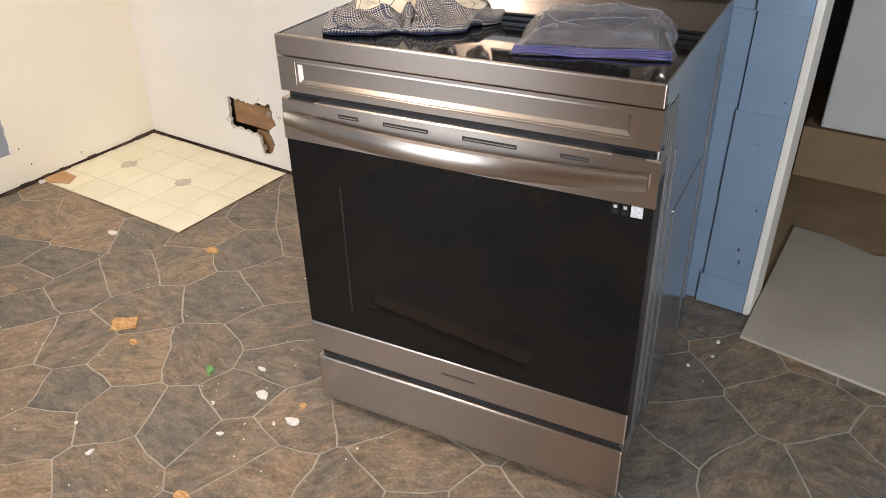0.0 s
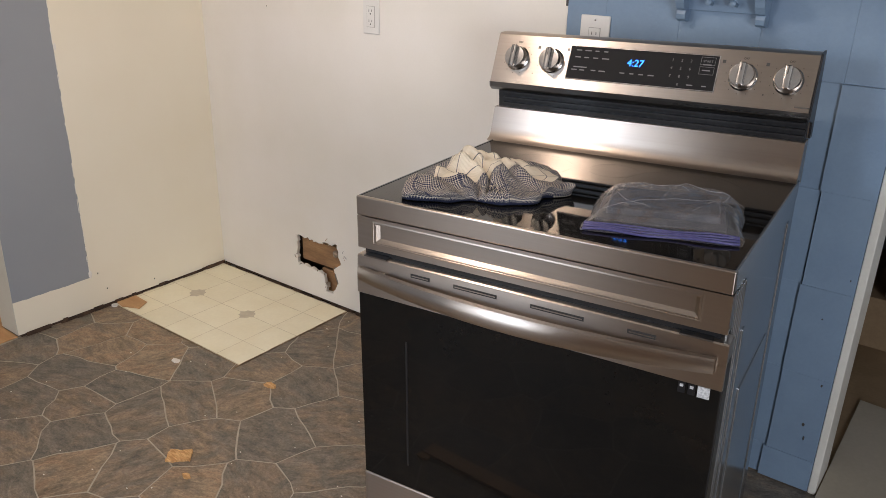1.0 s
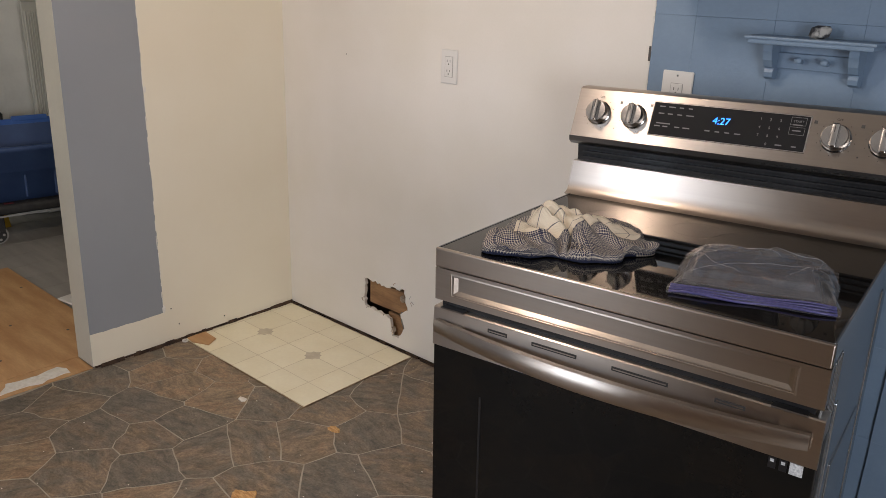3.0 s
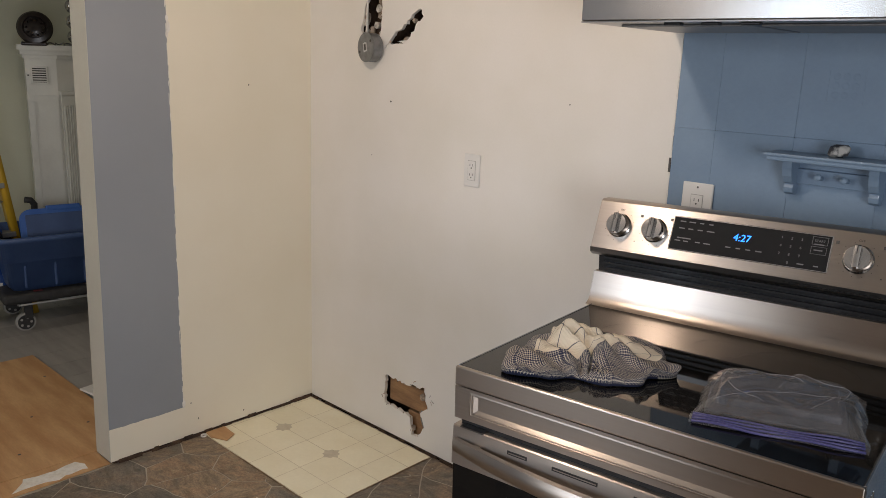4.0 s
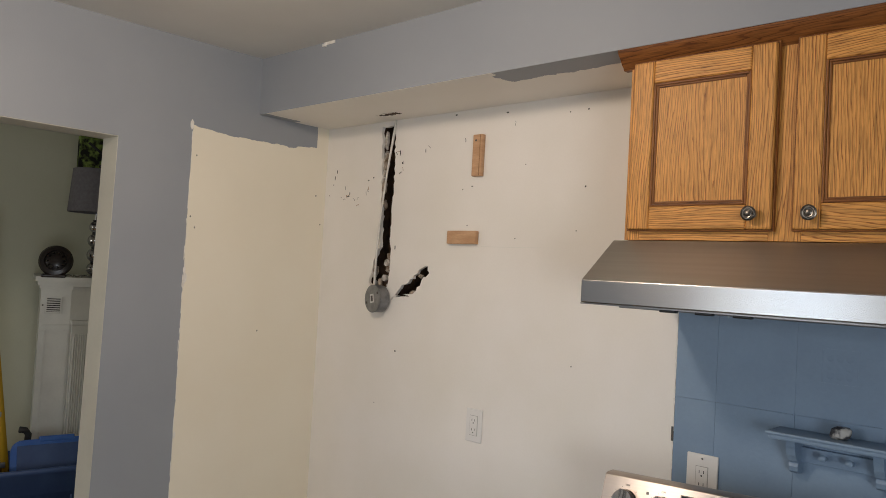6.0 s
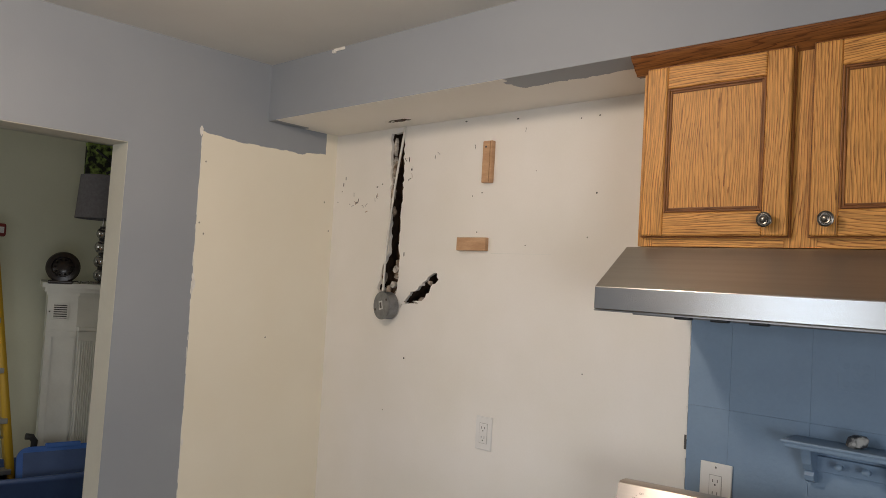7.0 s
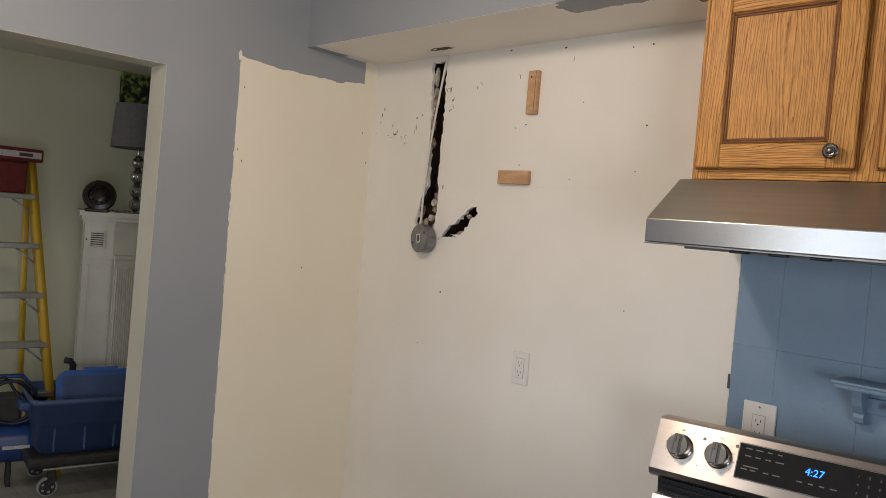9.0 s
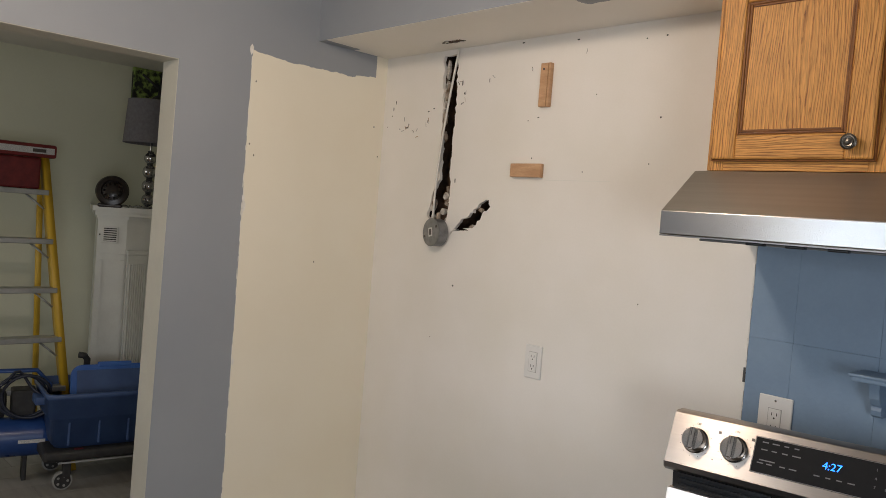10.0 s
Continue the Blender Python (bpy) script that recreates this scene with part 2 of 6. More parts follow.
M_BOARD = material("grey_beige_board", (0.42, 0.37, 0.29), (0.48, 0.43, 0.345), rough=0.75, scale=4, bump=0.15, fine=0.08)
M_CARD = material("brown_hardboard", (0.26, 0.175, 0.095), (0.34, 0.235, 0.135), rough=0.8, scale=5, bump=0.2, fine=0.12)
M_CHIP = material("splintered_wood", (0.48, 0.24, 0.08), (0.68, 0.42, 0.18), rough=0.8, scale=40, stretch=(1, 5, 1), bump=0.5, fine=0.3)
M_FLAKE = material("plaster_flake", (0.72, 0.68, 0.60), (0.80, 0.77, 0.71), rough=0.85, scale=40, bump=0.4)
M_LEAF = material("green_scrap", (0.10, 0.27, 0.07), (0.16, 0.36, 0.11), rough=0.6, scale=30)
M_ZINC = material("galvanised_box", (0.20, 0.205, 0.21), (0.27, 0.275, 0.28), rough=0.42, metal=0.75, scale=35, bump=0.1, fine=0.15)
M_CABLE = material("white_cable_jacket", (0.66, 0.63, 0.56), (0.72, 0.70, 0.63), rough=0.5, scale=20)
M_TUB = material("blue_storage_plastic", (0.045, 0.085, 0.21), (0.055, 0.105, 0.25), rough=0.38, scale=8, bump=0.08, fine=0.06)
M_LID = material("bright_blue_lid_plastic", (0.035, 0.12, 0.42), (0.05, 0.15, 0.47), rough=0.35, scale=8, fine=0.05)
M_RUBBER = material("black_moulded_plastic", (0.016, 0.016, 0.017), (0.03, 0.03, 0.031), rough=0.6, scale=30, bump=0.3, fine=0.2)
M_TYRE = material("grey_caster_tread", (0.34, 0.335, 0.31), (0.28, 0.275, 0.26), rough=0.6, scale=30)
M_YELLOW = material("yellow_fibreglass", (0.52, 0.32, 0.02), (0.60, 0.38, 0.035), rough=0.45, scale=10, stretch=(1, 1, 0.2), fine=0.08)
M_ALU = material("ladder_aluminium", (0.42, 0.43, 0.43), (0.50, 0.51, 0.51), rough=0.45, metal=0.8, scale=15, fine=0.1)
M_RED = material("red_plastic", (0.13, 0.012, 0.014), (0.19, 0.02, 0.02), rough=0.45, scale=20, bump=0.2, fine=0.15)
M_MANTEL = material("white_painted_mantel", (0.60, 0.61, 0.57), (0.66, 0.67, 0.63), rough=0.5, scale=6, bump=0.1, fine=0.04)
M_SHADE = material("grey_fabric_shade", (0.13, 0.125, 0.14), (0.16, 0.155, 0.17), rough=0.9, scale=60, bump=0.3, fine=0.1)
M_GLOBE = material("mercury_glass_globe", (0.36, 0.36, 0.37), (0.46, 0.46, 0.47), rough=0.1, metal=0.9, scale=14, fine=0.15)
M_ORNAMENT = material("black_glazed_ornament", (0.010, 0.008, 0.008), (0.022, 0.015, 0.013), rough=0.3, scale=20, fine=0.2)
M_COMP = material("blue_compressor_enamel", (0.018, 0.055, 0.20), (0.025, 0.07, 0.235), rough=0.3, scale=9, fine=0.05)
M_HOSE = material("dark_air_hose", (0.012, 0.016, 0.03), (0.018, 0.024, 0.045), rough=0.45)
M_LEAFPIC = material("printed_tree_canvas", (0.01, 0.012, 0.008), (0.30, 0.42, 0.10), rough=0.7, scale=22, fine=0.3, ramp=(0.44, 0.62))
M_PEWTER = material("antique_pewter_knob", (0.08, 0.072, 0.062), (0.27, 0.245, 0.21), rough=0.3, metal=1.0, scale=60, fine=0.2)
M_DARKBOX = material("dark_grey_wrapped_part", (0.018, 0.018, 0.024), (0.05, 0.05, 0.06), rough=0.55, scale=25, bump=0.2)
M_ZIP = material("violet_blue_zip_strip", (0.075, 0.072, 0.19), (0.10, 0.095, 0.24), rough=0.3, scale=12, fine=0.05)
M_STONE = material("grey_pebble", (0.04, 0.04, 0.045), (0.42, 0.41, 0.38), rough=0.5, scale=38, ramp=(0.48, 0.58))
M_WHITEBOX = material("white_enamel_panel", (0.66, 0.68, 0.65), (0.71, 0.73, 0.70), rough=0.4, scale=4, fine=0.02)
M_DIAL = bpy.data.materials.new("blue_clock_digits")
M_DIAL.use_nodes = True
M_DIAL.node_tree.nodes["Principled BSDF"].inputs["Base Color"].default_value = (0.01, 0.03, 0.1, 1)
M_DIAL.node_tree.nodes["Principled BSDF"].inputs["Emission Color"].default_value = (0.02, 0.22, 1.0, 1)
M_DIAL.node_tree.nodes["Principled BSDF"].inputs["Emission Strength"].default_value = 5.0
M_BULB = bpy.data.materials.new("warm_lamp_glass")
M_BULB.use_nodes = True
M_BULB.node_tree.nodes["Principled BSDF"].inputs["Emission Color"].default_value = (1.0, 0.8, 0.55, 1)
M_BULB.node_tree.nodes["Principled BSDF"].inputs["Emission Strength"].default_value = 3.0


def oak(name, axis, shade_mul=1.0):
    """Honey-stained oak; growth rings and pores run along axis (0 x, 2 z); a last factor below 1 colours shade in."""
    m = bpy.data.materials.new(name)
    m.use_nodes = True
    t = m.node_tree
    n, ln = t.nodes, t.links
    b = n["Principled BSDF"]
    tc = n.new("ShaderNodeTexCoord")
    info = n.new("ShaderNodeObjectInfo")
    shift = n.new("ShaderNodeVectorMath")
    shift.operation = "ADD"
    off = n.new("ShaderNodeCombineXYZ")
    for i in range(3):
        ln.new(math_node(t, "MULTIPLY", info.outputs["Random"], 3.7 + i), off.inputs[i])
    ln.new(tc.outputs["Object"], shift.inputs[0])
    ln.new(off.outputs[0], shift.inputs[1])

    def stretched(across, along, scale, detail, rough=0.5):
        mp = n.new("ShaderNodeMapping")
        s = [across, across, across]
        s[axis] = along
        mp.inputs["Scale"].default_value = s
        ln.new(shift.outputs[0], mp.inputs[0])
        ns = n.new("ShaderNodeTexNoise")
        ns.inputs["Scale"].default_value, ns.inputs["Detail"].default_value, ns.inputs["Roughness"].default_value = scale, detail, rough
        ln.new(mp.outputs[0], ns.inputs["Vector"])
        return ns.outputs["Fac"]
    sep = n.new("ShaderNodeSeparateXYZ")
    ln.new(shift.outputs[0], sep.inputs[0])
    across = math_node(t, "ADD", sep.outputs[0 if axis == 2 else 2], math_node(t, "MULTIPLY", sep.outputs[1], 0.7))
    rings = stretched(6.5, 1.25, 1.0, 2)
    waver = stretched(160.0, 14.0, 1.0, 3)
    pores = stretched(330.0, 16.0, 1.0, 3, 0.6)
    line = math_node(t, "FRACT", math_node(t, "ADD", math_node(t, "ADD", math_node(t, "MULTIPLY", across, 150.0), math_node(t, "MULTIPLY", rings, 19.0)), math_node(t, "MULTIPLY", waver, 1.1)))
    cr = n.new("ShaderNodeValToRGB")
    e = cr.color_ramp.elements
    shade_rgb = (shade_mul, shade_mul ** 1.25, shade_mul ** 1.35)
    shades = [(0.0, (0.185, 0.064, 0.012)), (0.12, (0.26, 0.096, 0.018)), (0.24, (0.55, 0.255, 0.060)), (0.80, (0.63, 0.310, 0.080)), (1.0, (0.47, 0.200, 0.042))]
    e.remove(e[1])
    e[0].position, e[0].color = 0.0, (*[c * d for c, d in zip(shades[0][1], shade_rgb)], 1)
    for p, shade in shades[1:]:
        e.new(p).color = (*[c * d for c, d in zip(shade, shade_rgb)], 1)
    ln.new(line, cr.inputs[0])
    gate = n.new("ShaderNodeMapRange")
    gate.inputs["From Min"].default_value, gate.inputs["From Max"].default_value = 0.36, 0.60
    gate.inputs["To Min"].default_value, gate.inputs["To Max"].default_value = 0.55, 1.0
    ln.new(stretched(75.0, 11.0, 1.0, 4, 0.6), gate.inputs[0])
    early = n.new("ShaderNodeMixRGB")
    early.inputs[1].default_value = (*[c * d for c, d in zip((0.60, 0.285, 0.068), shade_rgb)], 1)
    ln.new(gate.outputs[0], early.inputs[0])
    ln.new(cr.outputs[0], early.inputs[2])
    pr = n.new("ShaderNodeMapRange")
    pr.inputs["From Min"].default_value, pr.inputs["From Max"].default_value = 0.32, 0.58
    pr.inputs["To Min"].default_value, pr.inputs["To Max"].default_value = 0.60, 1.14
    ln.new(pores, pr.inputs[0])
    mul = n.new("ShaderNodeVectorMath")
    mul.operation = "SCALE"
    ln.new(early.outputs[0], mul.inputs[0])
    ln.new(pr.outputs[0], mul.inputs["Scale"])
    ln.new(mul.outputs[0], b.inputs["Base Color"])
    b.inputs["Roughness"].default_value = 0.48
    b.inputs["Specular IOR Level"].default_value = 0.3
    bp = n.new("ShaderNodeBump")
    bp.inputs["Strength"].default_value, bp.inputs["Distance"].default_value = 0.3, 0.001
    ln.new(pores, bp.inputs["Height"])
    ln.new(bp.outputs[0], b.inputs["Normal"])
    return m


# darker copies put the shade of crown, door edges and beads into the colour
M_OAK_DV, M_OAK_DH = oak("shaded_oak_upright", 2, 0.42), oak("shaded_oak_level", 0, 0.34)
M_OAK_V, M_OAK_H = oak("honey_oak_upright_grain", 2), oak("honey_oak_level_grain", 0)


def slate(name):
    """Printed vinyl flagstone: browns, rusts and slate greys in streaks, another mix on each stone."""
    m = bpy.data.materials.new(name)
    m.use_nodes = True
    t = m.node_tree
    n, ln = t.nodes, t.links
    b = n["Principled BSDF"]
    tc = n.new("ShaderNodeTexCoord")
    info = n.new("ShaderNodeObjectInfo")
    geo = n.new("ShaderNodeNewGeometry")
    rnd = math_node(t, "FRACT", math_node(t, "ADD", info.outputs["Random"], geo.outputs["Random Per Island"]))
    rot = n.new("ShaderNodeVectorRotate")
    rot.rotation_type = "Z_AXIS"
    ln.new(tc.outputs["Object"], rot.inputs["Vector"])
    ln.new(math_node(t, "ADD", math_node(t, "MULTIPLY", rnd, 1.6), -1.3), rot.inputs["Angle"])

    def field(scale, detail, rough, warp, stretch, w):
        mp = n.new("ShaderNodeMapping")
        mp.inputs["Scale"].default_value = (1.0, stretch, 1.0)
        ln.new(rot.outputs[0], mp.inputs[0])
        ns = n.new("ShaderNodeTexNoise")
        ns.noise_dimensions = "4D"
        ns.inputs["Scale"].default_value, ns.inputs["Detail"].default_value = scale, detail
        ns.inputs["Roughness"].default_value, ns.inputs["Distortion"].default_value = rough, warp
        ln.new(mp.outputs[0], ns.inputs["Vector"])
        ln.new(math_node(t, "MULTIPLY", rnd, w), ns.inputs["W"])
        return ns.outputs["Fac"]

    def ramped(fac, stops):
        cr = n.new("ShaderNodeValToRGB")
        e = cr.color_ramp.elements
        e.remove(e[1])
        e[0].position, e[0].color = stops[0][0], (*stops[0][1], 1)
        for p, c in stops[1:]:
            e.new(p).color = (*c, 1)
        ln.new(fac, cr.inputs[0])
        return cr.outputs[0]

    def spread(fac, lo, hi, a, b2):
        mr = n.new("ShaderNodeMapRange")
        for key, v in (("From Min", lo), ("From Max", hi), ("To Min", a), ("To Max", b2)):
            mr.inputs[key].default_value = v
        ln.new(fac, mr.inputs[0])
        return mr.outputs[0]

    # broad patches of slate grey, brown, tan and rust, another share of each on every stone
    patches = spread(field(5.5, 8, 0.66, 1.4, 1.6, 37.0), 0.30, 0.70, 0.0, 1.0)
    pick = math_node(t, "ADD", math_node(t, "MULTIPLY", patches, 0.60), math_node(t, "MULTIPLY", math_node(t, "FRACT", math_node(t, "MULTIPLY", rnd, 7.31)), 0.40))
    hue = ramped(pick, [(0.12, (0.122, 0.108, 0.089)), (0.36, (0.172, 0.143, 0.109)), (0.50, (0.200, 0.150, 0.104)), (0.64, (0.258, 0.190, 0.122)), (0.80, (0.275, 0.178, 0.108)), (0.95, (0.37, 0.285, 0.182))])
    streak = field(15.0, 12, 0.74, 0.9, 2.4, 61.0)
    fleck = field(120.0, 5, 0.72, 0.2, 1.4, 15.0)
    tone = math_node(t, "MULTIPLY", spread(streak, 0.32, 0.68, 0.40, 1.55), spread(fleck, 0.32, 0.68, 0.66, 1.34))
    grit = n.new("ShaderNodeVectorMath")
    grit.operation = "SCALE"
    ln.new(hue, grit.inputs[0])
    ln.new(tone, grit.inputs["Scale"])
    ln.new(grit.outputs[0], b.inputs["Base Color"])
    b.inputs["Roughness"].default_value = 0.52
    bp = n.new("ShaderNodeBump")
    bp.inputs["Strength"].default_value, bp.inputs["Distance"].default_value = 0.5, 0.001
    ln.new(streak, bp.inputs["Height"])
    ln.new(bp.outputs[0], b.inputs["Normal"])
    return m


M_SLATE = slate("flagstone_vinyl")


def towel_weave():
    """Waffle cotton: cream middle, navy and white plaid towards the borders."""
    m = bpy.data.materials.new("plaid_waffle_cotton")
    m.use_nodes = True
    t = m.node_tree
    n, ln = t.nodes, t.links
    b = n["Principled BSDF"]
    uv = n.new("ShaderNodeUVMap")
    sep = n.new("ShaderNodeSeparateXYZ")
    ln.new(uv.outputs[0], sep.inputs[0])

    def saw(o, k):
        return math_node(t, "FRACT", math_node(t, "MULTIPLY", o, k))

    def band(o, lo, hi):
        return math_node(t, "MULTIPLY", math_node(t, "GREATER_THAN", o, lo), math_node(t, "LESS_THAN", o, hi))
    cx, cy = sep.outputs[0], sep.outputs[1]
    fine = math_node(t, "ADD", math_node(t, "MULTIPLY", math_node(t, "LESS_THAN", saw(cx, 104), 0.66), 0.5), math_node(t, "MULTIPLY", math_node(t, "LESS_THAN", saw(cy, 84), 0.70), 0.5))
    rows = math_node(t, "ADD", band(cy, 0.0, 0.40), band(cy, 0.92, 1.0))
    cols = math_node(t, "ADD", band(cx, 0.0, 0.20), band(cx, 0.84, 1.0))
    plaid = math_node(t, "MULTIPLY", math_node(t, "MINIMUM", math_node(t, "ADD", rows, cols), 1.0), fine)
    thin = math_node(t, "MAXIMUM", math_node(t, "LESS_THAN", saw(cx, 9), 0.035), math_node(t, "LESS_THAN", saw(cy, 8), 0.035))
    dark = math_node(t, "MINIMUM", math_node(t, "ADD", math_node(t, "MULTIPLY", plaid, 1.0), math_node(t, "MULTIPLY", thin, 0.85)), 1.0)
    mix = n.new("ShaderNodeMixRGB")
    mix.inputs[1].default_value, mix.inputs[2].default_value = (0.70, 0.62, 0.49, 1), (0.018, 0.024, 0.060, 1)
    ln.new(dark, mix.inputs[0])
    ln.new(mix.outputs[0], b.inputs["Base Color"])
    b.inputs["Roughness"].default_value = 0.95
    waffle = math_node(t, "MULTIPLY", math_node(t, "SINE", math_node(t, "MULTIPLY", cx, 470)), math_node(t, "SINE", math_node(t, "MULTIPLY", cy, 470)))
    bp = n.new("ShaderNodeBump")
    bp.inputs["Strength"].default_value, bp.inputs["Distance"].default_value = 0.6, 0.0012
    ln.new(waffle, bp.inputs["Height"])
    ln.new(bp.outputs[0], b.inputs["Normal"])
    return m


M_TOWEL = towel_weave()


def clear_film():
    m = bpy.data.materials.new("clear_crumpled_film")
    m.use_nodes = True
    t = m.node_tree
    n, ln = t.nodes, t.links
    n.remove(n["Principled BSDF"])
    tc = n.new("ShaderNodeTexCoord")
    ns = n.new("ShaderNodeTexNoise")
    ns.inputs["Scale"].default_value, ns.inputs["Detail"].default_value, ns.inputs["Distortion"].default_value = 14, 2, 0.8
    ln.new(tc.outputs["Object"], ns.inputs["Vector"])
    bp = n.new("ShaderNodeBump")
    bp.inputs["Strength"].default_value, bp.inputs["Distance"].default_value = 1.0, 0.004
    ln.new(ns.outputs["Fac"], bp.inputs["Height"])
    clear, gloss, haze = n.new("ShaderNodeBsdfTransparent"), n.new("ShaderNodeBsdfGlossy"), n.new("ShaderNodeBsdfDiffuse")
    clear.inputs[0].default_value = (0.92, 0.93, 0.96, 1)
    gloss.inputs["Color"].default_value = (0.95, 0.95, 0.97, 1)
    gloss.inputs["Roughness"].default_value = 0.12
    haze.inputs["Color"].default_value = (0.72, 0.71, 0.72, 1)
    ln.new(bp.outputs[0], gloss.inputs["Normal"])
    m1, m2 = n.new("ShaderNodeMixShader"), n.new("ShaderNodeMixShader")
    m1.inputs[0].default_value = 0.10
    ln.new(clear.outputs[0], m1.inputs[1])
    ln.new(haze.outputs[0], m1.inputs[2])
    lw = n.new("ShaderNodeLayerWeight")
    lw.inputs["Blend"].default_value = 0.11
    ln.new(bp.outputs[0], lw.inputs["Normal"])
    ln.new(lw.outputs["Facing"], m2.inputs[0])
    ln.new(m1.outputs[0], m2.inputs[1])
    ln.new(gloss.outputs[0], m2.inputs[2])
    ln.new(m2.outputs[0], n["Material Output"].inputs[0])
    return m


M_FILM = clear_film()
M_GLINT = material("film_fold_glint", (0.42, 0.42, 0.44), (0.22, 0.22, 0.24), rough=0.25, scale=60, fine=0.2)

# ---- mesh helpers ----


def box(bm, lo, hi, bevel=0.0, seg=2):
    r = bmesh.ops.create_cube(bm, size=1.0)
    vs = r["verts"]
    for v in vs:
        for i in range(3):
            v.co[i] = lo[i] if v.co[i] < 0 else hi[i]
    if bevel:
        es = list({e for v in vs for e in v.link_edges})
        bmesh.ops.bevel(bm, geom=es, offset=bevel, segments=seg, profile=0.5, affect="EDGES")
    return bm


def boxed(lo, hi, bevel=0.0, seg=2):
    return box(bmesh.new(), lo, hi, bevel, seg)


def lathe(bm, profile, seg=32, m=None, ring_shape=False):
    """Turns (radius, height) pairs round z."""
    rings = []
    for r, z in profile:
        rings.append([bm.verts.new((r * math.cos(2 * math.pi * k / seg), r * math.sin(2 * math.pi * k / seg), z)) for k in range(seg)])
    for a, b in zip(rings, rings[1:]):
        for k in range(seg):
            bm.faces.new((a[k], a[(k + 1) % seg], b[(k + 1) % seg], b[k]))
    if ring_shape:
        for k in range(seg):
            bm.faces.new((rings[-1][k], rings[-1][(k + 1) % seg], rings[0][(k + 1) % seg], rings[0][k]))
    for ring, flip in () if ring_shape else ((rings[0], True), (rings[-1], False)):
        bm.faces.new(ring[::-1] if flip else ring)
    if m is not None:
        bmesh.ops.transform(bm, matrix=m, verts=[v for ring in rings for v in ring])
    return bm


def tube(bm, points, r, seg=10):
    pts = [Vector(p) for p in points]
    rings = []
    for i, p in enumerate(pts):
        d = (pts[min(i + 1, len(pts) - 1)] - pts[max(i - 1, 0)]).normalized()
        side = d.cross(Vector((0.31, 0.17, 0.93))).normalized()
        up = side.cross(d)
        rings.append([bm.verts.new(p + r * (side * math.cos(2 * math.pi * k / seg) + up * math.sin(2 * math.pi * k / seg))) for k in range(seg)])
    for a, b in zip(rings, rings[1:]):
        for k in range(seg):
            bm.faces.new((a[k], b[k], b[(k + 1) % seg], a[(k + 1) % seg]))
    bm.faces.new(rings[0])
    bm.faces.new(rings[-1][::-1])
    return bm


def prism(bm, outline, axis, lo, hi):
    """A flat outline in the two other axes, pushed along axis from lo to hi."""
    others = [i for i in range(3) if i != axis]

    def at(p, v):
        c = [0, 0, 0]
        c[others[0]], c[others[1]], c[axis] = p[0], p[1], v
        return bm.verts.new(c)
    a, b = [at(p, lo) for p in outline], [at(p, hi) for p in outline]
    bm.faces.new(a)
    bm.faces.new(b[::-1])
    for k in range(len(a)):
        j = (k + 1) % len(a)
        bm.faces.new((a[k], b[k], b[j], a[j]))
    bmesh.ops.recalc_face_normals(bm, faces=bm.faces[:])
    return bm


def ragged(ctrl, rng, step=0.012, amp=0.006):
    out = []
    for (x0, y0), (x1, y1) in zip(ctrl, ctrl[1:] + ctrl[:1]):
        k = max(1, int(math.hypot(x1 - x0, y1 - y0) / step))
        for i in range(k):
            f = i / k
            out.append((x0 + (x1 - x0) * f + rng.uniform(-amp, amp), y0 + (y1 - y0) * f + rng.uniform(-amp, amp)))
    return out


def sheet(outline, holes, axis, lo, hi):
    """A board with holes cut through it."""
    bm = bmesh.new()
    others = [i for i in range(3) if i != axis]
    edges = []
    for loop in [outline] + holes:
        vs = []
        for p in loop:
            c = [0, 0, 0]
            c[others[0]], c[others[1]], c[axis] = p[0], p[1], lo
            vs.append(bm.verts.new(c))
        edges += [bm.edges.new((vs[k], vs[(k + 1) % len(vs)])) for k in range(len(vs))]
    bmesh.ops.triangle_fill(bm, use_beauty=True, edges=edges)
    ext = bmesh.ops.extrude_face_region(bm, geom=bm.faces[:])
    d = [0, 0, 0]
    d[axis] = hi - lo
    bmesh.ops.translate(bm, vec=d, verts=[g for g in ext["geom"] if isinstance(g, bmesh.types.BMVert)])
    bmesh.ops.recalc_face_normals(bm, faces=bm.faces[:])
    return bm


def mesh_of(name, bm, mat, smooth=None):
    me = bpy.data.meshes.new(name)
    if smooth:
        for f in bm.faces:
            f.smooth = True
        area = {f: f.calc_area() for f in bm.faces} if smooth < 90 else {}
        for e in bm.edges:
            if len(e.link_faces) == 2:
                bend = e.calc_face_angle(0)
                # a broad flat face keeps its own normals beside a narrow bevel
                uneven = bool(area) and bend > radians(4) and max(area[f] for f in e.link_faces) > 6 * min(area[f] for f in e.link_faces)
                if bend > radians(smooth) or uneven:
                    e.smooth = False
    bm.to_mesh(me)
    bm.free()
    me.materials.append(mat)
    return me


def part(name, bm, mat, parent, label="", smooth=35):
    ob = new(name, mesh_of(name, bm, mat, smooth))
    ob.parent = parent
    return tagged(ob, label)


def thing(name, m, label, category, group="", kind=""):
    ob = new(name)
    ob.empty_display_size = 0.1
    ob.matrix_world = m
    return tagged(ob, label, category, group, kind)


def solo(name, bm, mat, label, category, m=None, group="", kind="", smooth=35):
    ob = new(name, mesh_of(name, bm, mat, smooth))
    if m is not None:
        ob.matrix_world = m
    return tagged(ob, label, category, group, kind)


def struct(name, bm, mat, label, category="wall"):
    return solo(name, bm, mat, label, category, kind="structure")


